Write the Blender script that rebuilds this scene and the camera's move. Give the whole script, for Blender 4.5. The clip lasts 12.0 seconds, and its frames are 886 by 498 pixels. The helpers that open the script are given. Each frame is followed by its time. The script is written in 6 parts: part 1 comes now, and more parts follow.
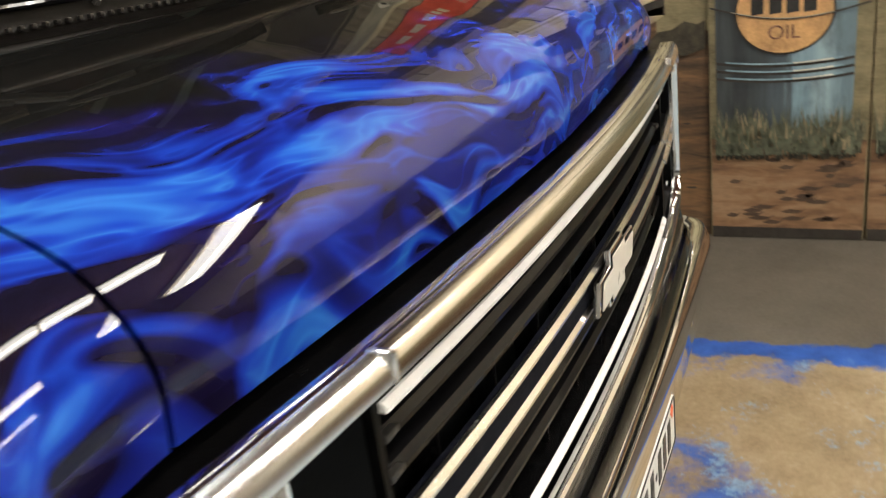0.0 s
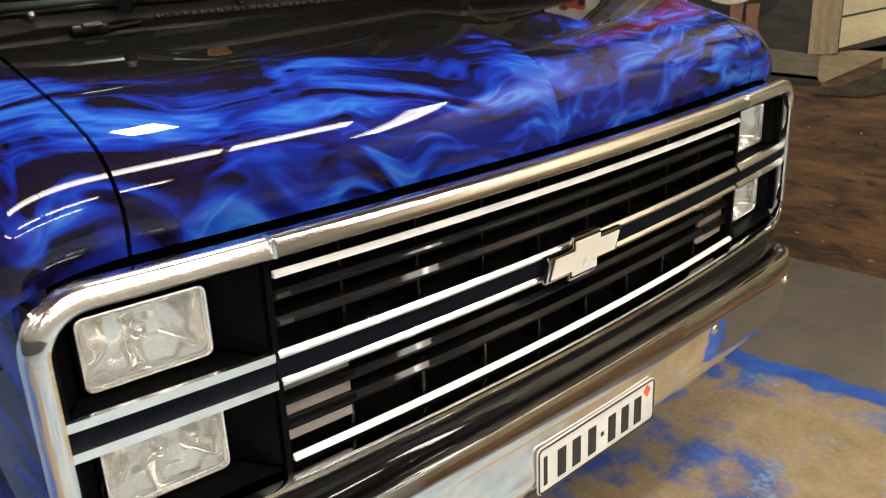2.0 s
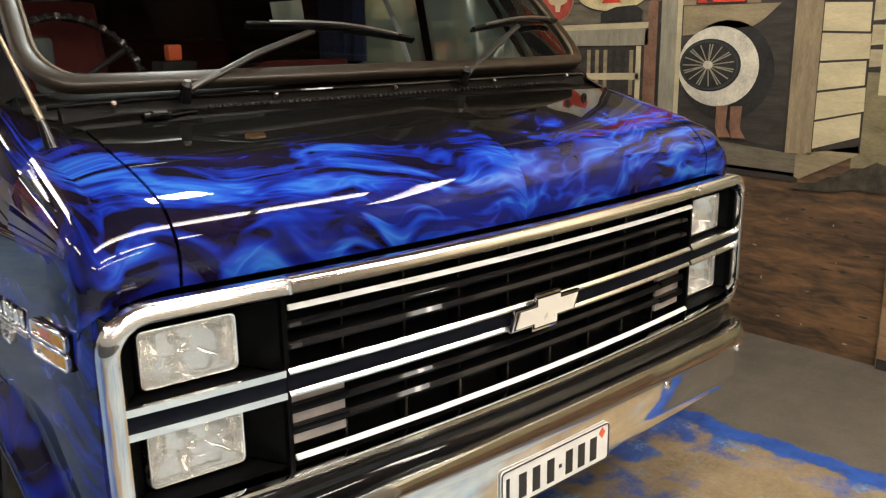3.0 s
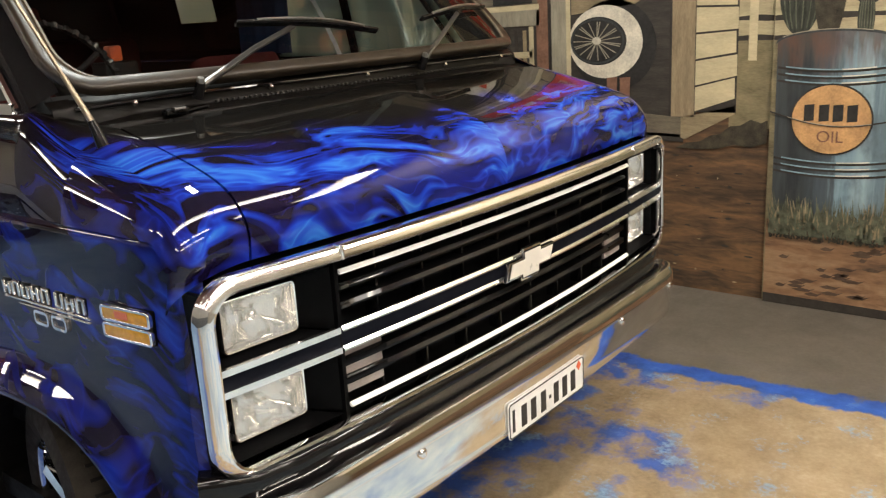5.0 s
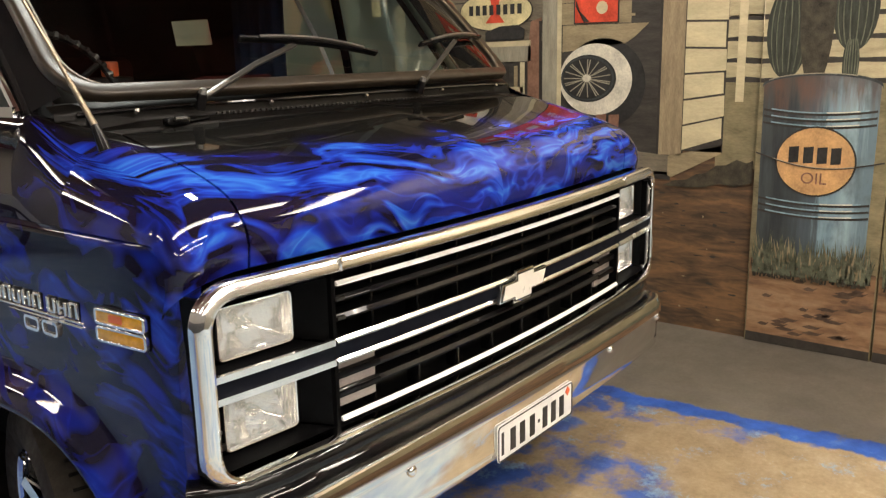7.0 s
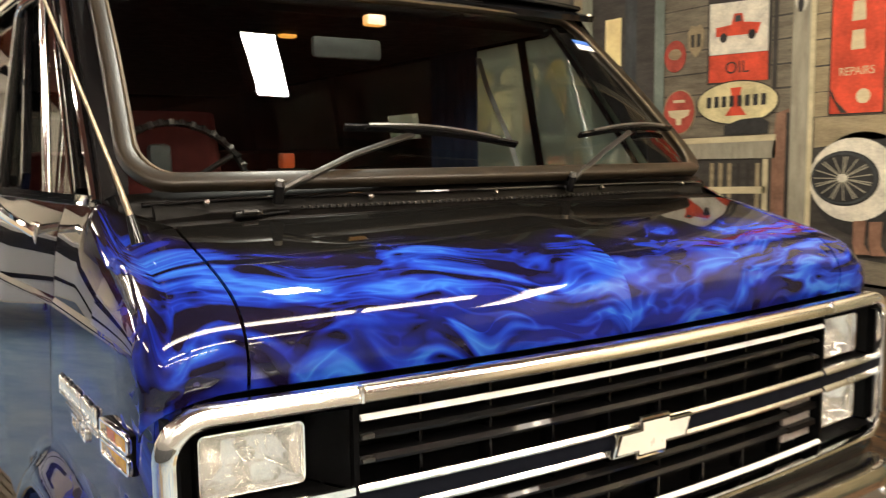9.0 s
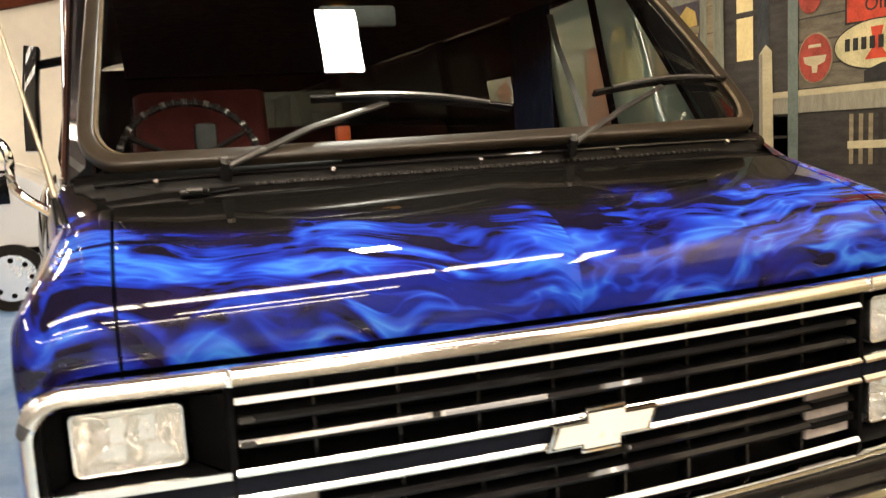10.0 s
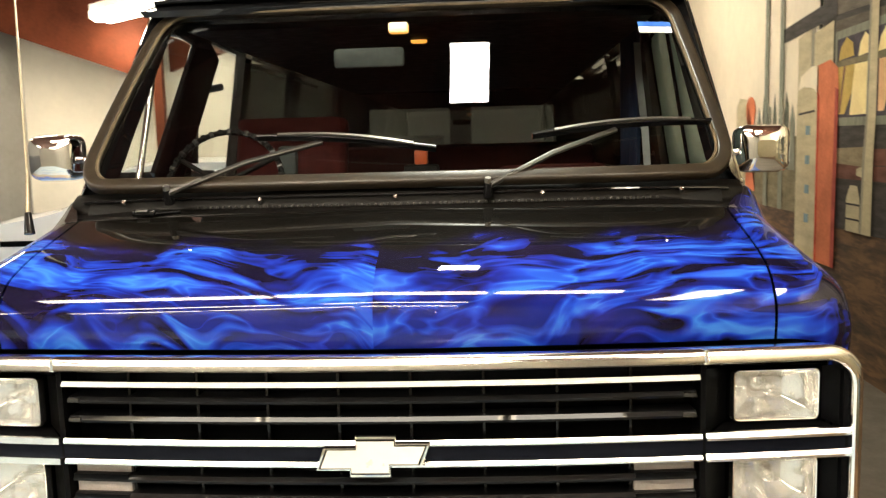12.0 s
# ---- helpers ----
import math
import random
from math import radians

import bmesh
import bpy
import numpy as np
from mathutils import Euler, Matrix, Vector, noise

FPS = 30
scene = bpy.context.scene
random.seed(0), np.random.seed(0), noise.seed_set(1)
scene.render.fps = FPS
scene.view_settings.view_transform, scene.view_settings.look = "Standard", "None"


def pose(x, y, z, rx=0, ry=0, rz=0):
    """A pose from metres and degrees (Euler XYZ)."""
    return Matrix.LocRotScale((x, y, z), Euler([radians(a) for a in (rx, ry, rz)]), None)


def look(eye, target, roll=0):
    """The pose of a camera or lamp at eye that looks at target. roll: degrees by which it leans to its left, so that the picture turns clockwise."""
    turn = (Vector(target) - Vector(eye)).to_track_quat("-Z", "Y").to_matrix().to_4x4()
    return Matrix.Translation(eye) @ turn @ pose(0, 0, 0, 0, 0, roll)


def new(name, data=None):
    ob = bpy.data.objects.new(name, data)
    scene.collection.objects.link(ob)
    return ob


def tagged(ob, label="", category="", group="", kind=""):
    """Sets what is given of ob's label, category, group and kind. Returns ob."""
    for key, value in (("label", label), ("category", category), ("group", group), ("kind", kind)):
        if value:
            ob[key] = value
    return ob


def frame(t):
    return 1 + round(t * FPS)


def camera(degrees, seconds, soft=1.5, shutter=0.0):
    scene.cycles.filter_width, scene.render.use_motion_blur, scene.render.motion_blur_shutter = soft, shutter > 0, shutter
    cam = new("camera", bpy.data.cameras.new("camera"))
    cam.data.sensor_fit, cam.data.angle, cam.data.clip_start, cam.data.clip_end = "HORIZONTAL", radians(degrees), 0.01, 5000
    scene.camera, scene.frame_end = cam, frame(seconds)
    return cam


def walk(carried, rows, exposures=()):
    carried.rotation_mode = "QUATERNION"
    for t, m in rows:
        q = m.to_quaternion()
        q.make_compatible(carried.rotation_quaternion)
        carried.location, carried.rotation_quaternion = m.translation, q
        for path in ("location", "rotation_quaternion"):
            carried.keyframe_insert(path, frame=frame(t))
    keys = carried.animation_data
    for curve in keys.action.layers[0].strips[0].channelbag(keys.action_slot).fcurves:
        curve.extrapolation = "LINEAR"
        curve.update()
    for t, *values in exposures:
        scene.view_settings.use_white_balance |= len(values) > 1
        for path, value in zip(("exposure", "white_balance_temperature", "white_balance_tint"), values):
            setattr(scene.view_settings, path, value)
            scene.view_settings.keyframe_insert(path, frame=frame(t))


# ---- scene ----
cam = camera(55.2, 12.0, soft=1.2, shutter=0.4)
PATH = [
    (0, (-1.139, -0.327, 1.348), (0.544, 0.499, 0.652), -7.6),
    (0.5, (-1.032, -0.492, 1.361), (0.519, 0.575, 0.685), -3.7),
    (1, (-1.036, -0.629, 1.334), (0.368, 0.622, 0.653), -1.4),
    (1.5, (-1.089, -0.828, 1.366), (0.198, 0.533, 0.666), -3.5),
    (2, (-1.18, -0.936, 1.402), (0.1, 0.444, 0.724), -2.6),
    (2.5, (-1.271, -1.086, 1.434), (0.014, 0.332, 0.853), -1.3),
    (3, (-1.353, -1.233, 1.45), (-0.069, 0.22, 0.96), -0.8),
    (4.8, (-1.713, -1.177, 1.459), (-0.247, 0.076, 0.942), -3.9),
    (5, (-1.741, -1.172, 1.471), (-0.244, 0.041, 0.939), -3.3),
    (5.5, (-1.784, -1.145, 1.461), (-0.269, 0.044, 0.924), -3.1),
    (6, (-1.804, -1.077, 1.432), (-0.328, 0.157, 0.886), -2.9),
    (6.5, (-1.821, -1.074, 1.434), (-0.289, 0.106, 0.922), -1.3),
    (6.7, (-1.811, -1.102, 1.43), (-0.257, 0.062, 0.953), -1.0),
    (8.3, (-1.477, -1.228, 1.431), (-0.135, 0.23, 1.164), 0.4),
    (8.5, (-1.41, -1.212, 1.434), (-0.135, 0.307, 1.18), 0.4),
    (9, (-1.237, -1.184, 1.409), (-0.149, 0.481, 1.193), -0.7),
    (9.5, (-1.037, -1.204, 1.403), (-0.206, 0.606, 1.212), -2.5),
    (10, (-0.728, -1.322, 1.396), (-0.075, 0.55, 1.117), -3.3),
    (10.5, (-0.491, -1.393, 1.461), (0.016, 0.511, 1.118), -0.2),
    (11, (-0.228, -1.47, 1.473), (0.033, 0.489, 1.173), -0.4),
    (11.5, (-0.01, -1.554, 1.501), (0.072, 0.42, 1.187), -1.2),
    (12, (0.245, -1.600, 1.445), (0.119, 0.382, 1.203), -1.6),
]
walk(cam, [(t, look(eye, target, roll)) for t, eye, target, roll in PATH],
     exposures=((0, -0.14, 6500, 10), (2.5, -0.10, 6600, 12), (5, 0.0, 6600, 13), (6.5, 0.02, 6700, 14), (9, 0.30, 7200, 13), (10, 0.50, 7300, 14), (12, 0.55, 7200, 8)))

# ---- world and lights ----
world = bpy.data.worlds.new("night_outside")
scene.world = world
world.use_nodes = True
world.node_tree.nodes["Background"].inputs[0].default_value = (0.02, 0.022, 0.03, 1)
world.node_tree.nodes["Background"].inputs[1].default_value = 0.3


def area(name, loc, size_x, size_y, watts, colour, rx=0, ry=0, rz=0):
    data = bpy.data.lights.new(name, "AREA")
    data.shape, data.size, data.size_y = "RECTANGLE", size_x, size_y
    data.energy, data.color = watts, colour
    ob = new(name, data)
    ob.matrix_world = pose(*loc, rx, ry, rz)
    return ob


# ---- materials ----
def mat(name, colour, rough=0.5, metal=0.0, coat=0.0, spec=0.5, coat_ior=1.38):
    m = bpy.data.materials.new(name)
    m.use_nodes = True
    b = m.node_tree.nodes["Principled BSDF"]
    b.inputs["Base Color"].default_value = (*colour, 1)
    b.inputs["Roughness"].default_value = rough
    b.inputs["Metallic"].default_value = metal
    b.inputs["Coat Weight"].default_value = coat
    b.inputs["Coat Roughness"].default_value = 0.02
    b.inputs["Coat IOR"].default_value = coat_ior
    b.inputs["Specular IOR Level"].default_value = spec
    return m


class Nodes:
    """Short hand for building a node tree."""

    def __init__(self, m):
        self.t = m.node_tree
        self.b = m.node_tree.nodes["Principled BSDF"]

    def node(self, kind, **values):
        n = self.t.nodes.new(kind)
        for k, v in values.items():
            if k == "operation":
                n.operation = v
            elif k == "blend":
                n.data_type, n.blend_type = "RGBA", v
            else:
                n.inputs[k].default_value = v
        return n

    def link(self, a, b):
        self.t.links.new(a, b)

    def coords(self):
        return self.node("ShaderNodeTexCoord").outputs["Object"]

    def scaled(self, vec, scale, rot=(0, 0, 0), loc=(0, 0, 0)):
        n = self.node("ShaderNodeMapping", Scale=scale, Rotation=rot, Location=loc)
        self.link(vec, n.inputs["Vector"])
        return n.outputs[0]

    def noise(self, vec, scale, detail=4.0, rough=0.55, distortion=0.0):
        n = self.node("ShaderNodeTexNoise", Scale=scale, Detail=detail, Roughness=rough, Distortion=distortion)
        if vec is not None:
            self.link(vec, n.inputs["Vector"])
        return n.outputs["Fac"]

    def math(self, op, a, b=None, clamp=False):
        n = self.node("ShaderNodeMath", operation=op)
        n.use_clamp = clamp
        for i, v in enumerate((a, b)):
            if v is None:
                continue
            if isinstance(v, (int, float)):
                n.inputs[i].default_value = v
            else:
                self.link(v, n.inputs[i])
        return n.outputs[0]

    def ramp(self, fac, stops, mode="LINEAR"):
        n = self.node("ShaderNodeValToRGB")
        n.color_ramp.interpolation = mode
        e = n.color_ramp.elements
        while len(e) < len(stops):
            e.new(0.5)
        for el, (p, c) in zip(e, stops):
            el.position = p
            el.color = (*c, 1) if not isinstance(c, (int, float)) else (c, c, c, 1)
        self.link(fac, n.inputs[0])
        return n.outputs[0]

    def mix(self, fac, a, b, blend="MIX"):
        n = self.node("ShaderNodeMix", blend=blend)
        for sock, v in ((n.inputs[0], fac), (n.inputs[6], a), (n.inputs[7], b)):
            if isinstance(v, (int, float)):
                sock.default_value = v
            elif isinstance(v, tuple):
                sock.default_value = (*v, 1)
            else:
                self.link(v, sock)
        return n.outputs[2]

    def bump(self, height, strength=0.3, distance=0.01):
        n = self.node("ShaderNodeBump", Strength=strength, Distance=distance)
        self.link(height, n.inputs["Height"])
        self.link(n.outputs[0], self.b.inputs["Normal"])

    def colour(self, out):
        self.link(out, self.b.inputs["Base Color"])

    def rough(self, out):
        self.link(out, self.b.inputs["Roughness"])


def worn(name, colour, rough=0.6, scale=8.0, amount=0.35, metal=0.0, bump=0.15, stretch=(1, 1, 1), coat=0.0, spec=0.5):
    """A surface whose colour and gloss vary at two scales."""
    m = mat(name, colour, rough, metal, coat, spec)
    n = Nodes(m)
    v = n.scaled(n.coords(), stretch)
    big, fine = n.noise(v, scale, 5), n.noise(v, scale * 9, 3)
    both = n.math("ADD", n.math("MULTIPLY", big, 0.65), n.math("MULTIPLY", fine, 0.35))
    lo = tuple(c * (1 - amount) for c in colour)
    hi = tuple(min(1, c * (1 + amount)) for c in colour)
    n.colour(n.ramp(both, [(0.3, lo), (0.7, hi)]))
    n.rough(n.ramp(both, [(0.3, min(1, rough * 1.25)), (0.7, rough * 0.8)]))
    if bump:
        n.bump(both, bump, 0.004)
    return m


def flame_paint():
    """Black lacquer with airbrushed blue flames that fan out from the nose."""
    m = mat("flame_paint", (0.01, 0.01, 0.02), 0.6, 0.0, 1.0, 0.02, 1.44)
    n = Nodes(m)
    sep = n.node("ShaderNodeSeparateXYZ")
    n.link(n.coords(), sep.inputs[0])
    x, y, z = sep.outputs
    ax = n.math("ABSOLUTE", x)
    side = n.ramp(ax, [(0.875, 0.0), (0.925, 1.0)])
    up = n.math("ADD", n.math("MULTIPLY", y, 0.8), n.math("MULTIPLY", z, 0.9))
    # on the hood the licks run outward and back, on the sides they trail rearward
    along = n.math("ADD", ax, n.math("MULTIPLY", n.math("MULTIPLY", side, y), 1.1))
    across_hood = n.math("SUBTRACT", up, n.math("MULTIPLY", ax, 0.20))
    across_side = n.math("SUBTRACT", n.math("MULTIPLY", z, 0.8), n.math("MULTIPLY", y, 0.15))
    across = n.math("ADD", n.math("MULTIPLY", across_hood, n.math("SUBTRACT", 1.0, side)), n.math("MULTIPLY", across_side, side))
    lean = n.node("ShaderNodeCombineXYZ")
    n.link(along, lean.inputs[0])
    n.link(across, lean.inputs[1])
    n.link(n.math("ADD", n.math("MULTIPLY", x, 0.35), n.math("MULTIPLY", n.math("GREATER_THAN", x, 0.0), 4.3)), lean.inputs[2])
    flow = lean.outputs[0]
    warp = n.node("ShaderNodeTexNoise", Scale=6.0, Detail=0.4)
    n.link(flow, warp.inputs["Vector"])
    off = n.node("ShaderNodeVectorMath")
    off.operation = "MULTIPLY_ADD"
    n.link(warp.outputs["Color"], off.inputs[0])
    off.inputs[1].default_value = (0.17, 0.14, 0.2)
    n.link(flow, off.inputs[2])
    v = off.outputs[0]
    a = n.noise(n.scaled(v, (5.4, 19.0, 3.6)), 1.0, 1.2, 0.5, 0.4)
    b = n.noise(n.scaled(v, (9.5, 34.0, 6.0), (0, 0, 0.12)), 1.0, 1.2, 0.5, 0.5)
    c = n.noise(n.scaled(v, (6.0, 17.0, 3.6), (0, 0, -0.2), (3.1, 1.7, 0.4)), 1.0, 1.0)
    ridge = n.math("SUBTRACT", 1.0, n.math("MULTIPLY", n.math("ABSOLUTE", n.math("SUBTRACT", a, 0.52)), 4.2), True)
    ridge2 = n.math("SUBTRACT", 1.0, n.math("MULTIPLY", n.math("ABSOLUTE", n.math("SUBTRACT", b, 0.53)), 5.0), True)
    body = n.ramp(c, [(0.42, 0.0), (0.56, 1.0)])
    wisps = n.math("ADD", n.math("MULTIPLY", n.math("POWER", ridge, 1.4), 0.55), n.math("MULTIPLY", n.math("POWER", ridge2, 2.0), 0.42), True)
    lick = n.ramp(a, [(0.34, 0.0), (0.62, 1.0)])
    heat = n.math("ADD", n.math("MULTIPLY", n.math("MULTIPLY", body, n.math("ADD", n.math("MULTIPLY", lick, 0.7), 0.3)), 0.42), n.math("MULTIPLY", wisps, n.math("ADD", n.math("MULTIPLY", lick, 0.48), 0.26)), True)
    # flames die out towards the windscreen
    reach = n.math("ADD", y, n.math("MULTIPLY", n.math("SUBTRACT", n.noise(n.scaled(v, (5.0, 2.0, 2.0)), 1.0, 2.0), 0.5), 0.34))
    mask = n.ramp(n.math("SUBTRACT", reach, n.math("ADD", n.math("MULTIPLY", ax, 0.14), n.ramp(ax, [(0.72, 0.0), (0.9, 0.30)]))), [(0.02, 1.0), (0.10, 0.95), (0.20, 0.0)])
    low = n.ramp(n.math("MULTIPLY", z, 0.5), [(0.20, 0.45), (0.42, 0.8), (0.54, 0.95), (0.63, 0.2)])
    fade_back = n.ramp(n.math("MULTIPLY", y, 0.5), [(0.2, 1.0), (0.6, 0.35)])
    mask = n.math("MAXIMUM", n.math("MULTIPLY", mask, n.math("SUBTRACT", 1.0, n.math("MULTIPLY", side, 0.30))), n.math("MULTIPLY", n.math("MULTIPLY", side, low), fade_back))
    # the turned-down front edge is misted solid blue
    heat = n.math("MULTIPLY", n.math("MAXIMUM", heat, n.ramp(n.math("ADD", y, n.math("MULTIPLY", n.math("SUBTRACT", c, 0.5), 0.25)), [(0.01, 0.30), (0.06, 0.17), (0.12, 0.02)])), mask)
    heat = n.math("MULTIPLY", heat, n.math("SUBTRACT", 1.0, n.math("MULTIPLY", side, 0.36)))
    heat = n.math("MAXIMUM", heat, n.math("MULTIPLY", n.math("MULTIPLY", n.math("MULTIPLY", side, low), fade_back), n.ramp(c, [(0.39, 0.10), (0.62, 0.45)])))
    col = n.ramp(heat, [(0.0, (0.0026, 0.0021, 0.0016)), (0.20, (0.004, 0.003, 0.018)), (0.36, (0.004, 0.012, 0.18)), (0.58, (0.007, 0.038, 0.34)), (0.88, (0.023, 0.13, 0.47))])
    tint = n.noise(flow, 6.0, 2.0)
    col = n.mix(n.math("MULTIPLY", n.ramp(tint, [(0.5, 0.0), (0.72, 0.22)]), heat), col, (0.06, 0.012, 0.28))
    n.colour(col)
    return m


def clear_glass(name, tint, ior=1.5):
    m = bpy.data.materials.new(name)
    m.use_nodes = True
    t = m.node_tree
    t.nodes.clear()
    out = t.nodes.new("ShaderNodeOutputMaterial")
    mixer = t.nodes.new("ShaderNodeMixShader")
    tr = t.nodes.new("ShaderNodeBsdfTransparent")
    gl = t.nodes.new("ShaderNodeBsdfGlossy")
    lw = t.nodes.new("ShaderNodeLayerWeight")
    lw.inputs["Blend"].default_value = 0.5
    rise = t.nodes.new("ShaderNodeMath")
    rise.operation = "POWER"
    rise.inputs[1].default_value = 5.0
    fr = t.nodes.new("ShaderNodeMapRange")
    fr.inputs["To Min"].default_value, fr.inputs["To Max"].default_value = ((ior - 1) / (ior + 1)) ** 2, 0.95
    tr.inputs[0].default_value = (*tint, 1)
    gl.inputs["Roughness"].default_value = 0.01
    t.links.new(lw.outputs["Facing"], rise.inputs[0])
    t.links.new(rise.outputs[0], fr.inputs["Value"])
    t.links.new(fr.outputs[0], mixer.inputs[0])
    t.links.new(tr.outputs[0], mixer.inputs[1])
    t.links.new(gl.outputs[0], mixer.inputs[2])
    t.links.new(mixer.outputs[0], out.inputs[0])
    return m


def glow(name, colour, strength):
    m = bpy.data.materials.new(name)
    m.use_nodes = True
    b = m.node_tree.nodes["Principled BSDF"]
    b.inputs["Base Color"].default_value = (0.9, 0.9, 0.9, 1)
    b.inputs["Emission Color"].default_value = (*colour, 1)
    b.inputs["Emission Strength"].default_value = strength
    return m


WIPERMETAL = worn("scuffed_wiper_metal", (0.30, 0.285, 0.26), 0.32, 20, 0.4, 0.9, 0.1)
COWLSATIN = worn("cowl_black", (0.0035, 0.003, 0.0026), 0.4, 20, 0.3, spec=0.12)
NAVYCLOTH = worn("navy_curtain_cloth", (0.012, 0.022, 0.05), 0.85, 12, 0.4, stretch=(1, 6, 1), spec=0.1)
STRAP = worn("pale_seat_belt", (0.18, 0.19, 0.19), 0.7, 20, 0.2)
PAINT = flame_paint()
CHROME = worn("chrome", (0.86, 0.86, 0.85), 0.06, 2.5, 0.05, 1.0, 0.0)
BRIGHT = worn("anodised_trim", (0.90, 0.89, 0.87), 0.24, 2.5, 0.05, 1.0, 0.0)
DULL = worn("dull_trim", (0.70, 0.68, 0.64), 0.18, 2.5, 0.08, 1.0, 0.0)
MAST = worn("aged_mast_metal", (0.27, 0.225, 0.16), 0.42, 20, 0.2, 0.8, 0.0)
BLACK = worn("black_plastic", (0.0022, 0.0022, 0.0024), 0.32, 30, 0.3, 0.0, 0.1, spec=0.05)
SLATE = worn("charcoal_stripe", (0.005, 0.006, 0.010), 0.5, 30, 0.2, spec=0.05)
SATIN = mat("satin_black_metal", (0.05, 0.048, 0.045), 0.3, 0.6)
GLOSSBLACK = mat("black_lacquer", (0.004, 0.004, 0.0045), 0.5, 0.0, 1.0, 0.05)
SLATBLACK = mat("slat_black", (0.004, 0.004, 0.0045), 0.45, 0.0, 0.45, 0.05)
RUBBER = worn("weathered_rubber", (0.020, 0.0145, 0.009), 0.36, 22, 0.35, spec=0.35)
LIPRUBBER = worn("pale_lip_rubber", (0.085, 0.062, 0.036), 0.45, 22, 0.35, spec=0.35)
TYRE = worn("tyre_rubber", (0.018, 0.0145, 0.011), 0.7, 30, 0.3, spec=0.15)
SCREEN = clear_glass("windscreen_glass", (0.78, 0.83, 0.82), 1.55)
REARGLASS = clear_glass("rear_glass", (0.05, 0.056, 0.054))
DARKGLASS = clear_glass("dark_side_glass", (0.025, 0.028, 0.026))
VEILEDGLASS = clear_glass("veiled_side_glass", (0.8, 0.86, 0.86))
t_ = VEILEDGLASS.node_tree
# a translucent teal veil is mixed over the clear pane
film = t_.nodes.new("ShaderNodeBsdfTranslucent")
film.inputs[0].default_value = (0.20, 0.30, 0.29, 1)
veiled = t_.nodes.new("ShaderNodeMixShader")
veiled.inputs[0].default_value = 0.62
was = [q for q in t_.nodes if q.bl_idname == "ShaderNodeMixShader"][0]
t_.links.new(was.outputs[0], veiled.inputs[1])
t_.links.new(film.outputs[0], veiled.inputs[2])
t_.links.new(veiled.outputs[0], [q for q in t_.nodes if q.bl_idname == "ShaderNodeOutputMaterial"][0].inputs[0])
SIDEGLASS = clear_glass("side_glass", (0.95, 0.96, 0.95), 1.13)
AMBER = worn("amber_plastic", (0.46, 0.235, 0.018), 0.2, 60, 0.35, coat=0.6)
AMBERDARK = mat("amber_bulb", (0.45, 0.09, 0.01), 0.3, 0, 0.4)
CLEARLENS = worn("ribbed_clear_lens", (0.34, 0.30, 0.28), 0.25, 30, 0.25, 0.0, 0.2)
REDCLOTH = worn("red_velour", (0.032, 0.003, 0.0026), 0.9, 30, 0.3, spec=0.15)
GREYCLOTH = worn("grey_vinyl", (0.024, 0.030, 0.029), 0.7, 30, 0.25)
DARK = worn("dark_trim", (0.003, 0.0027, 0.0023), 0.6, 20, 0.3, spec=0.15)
GOLD = worn("emblem_cream", (0.78, 0.75, 0.67), 0.3, 6, 0.05, 0.2, 0.0)
WHITEPLATE = worn("plate_white", (0.78, 0.78, 0.75), 0.35, 30, 0.06)
INK = mat("plate_ink", (0.02, 0.02, 0.02), 0.4)
ORANGE = mat("orange_sticker", (0.75, 0.12, 0.03), 0.4)
WHITEPAINT = worn("white_wall_paint", (0.76, 0.70, 0.58), 0.7, 1.5, 0.07)
# south and west walls are darkened to dim what the van reflects
NEUTRALPAINT = worn("darkened_brown_wall_paint", (0.25, 0.23, 0.19), 0.7, 1.5, 0.2)
DIMPAINT = worn("darkened_grey_wall_paint", (0.24, 0.23, 0.21), 0.7, 1.5, 0.12)
WHITEBAR = worn("white_enamel_bar", (0.86, 0.86, 0.85), 0.25, 6, 0.05, bump=0.0)
DIMBAND = worn("reflection_dimming_paint", (0.06, 0.062, 0.066), 0.55, 2.0, 0.3)
GABLEPAINT = worn("dark_oxide_steel", (0.085, 0.019, 0.007), 0.7, 3, 0.35, spec=0.15)
CEILPAINT = worn("dark_red_steel", (0.10, 0.024, 0.009), 0.6, 3, 0.3)
TUBE = glow("tube_glow", (1.0, 0.945, 0.86), 23.0)
PANELGLOW = glow("panel_glow", (0.95, 1.0, 0.93), 22.0)
BOARDTAN = worn("tan_rubber_tread", (0.20, 0.15, 0.085), 0.6, 20, 0.3)
CARWHITE = mat("white_car_paint", (0.75, 0.75, 0.73), 0.35, 0, 1.0)


# ---- building helpers ----
def part(name, bm, material, parent, label="", smooth=True):
    me = bpy.data.meshes.new(name)
    bmesh.ops.recalc_face_normals(bm, faces=bm.faces)
    bm.to_mesh(me)
    bm.free()
    me.materials.append(material)
    if smooth:
        me.shade_smooth()
        me.set_sharp_from_angle(angle=radians(38))
    ob = new(name, me)
    ob.parent = parent
    if label:
        ob["label"] = label
    return ob


def thing(name, label, category, group="", kind=""):
    return tagged(new(name), label, category, group, kind)


def sheet(rows, close=False, bm=None):
    """A grid of points joined into quads."""
    bm = bm or bmesh.new()
    vs = [[bm.verts.new(p) for p in row] for row in rows]
    for a, b in zip(vs, vs[1:]):
        n = len(a)
        for i in range(n if close else n - 1):
            j = (i + 1) % n
            bm.faces.new((a[i], a[j], b[j], b[i]))
    return bm


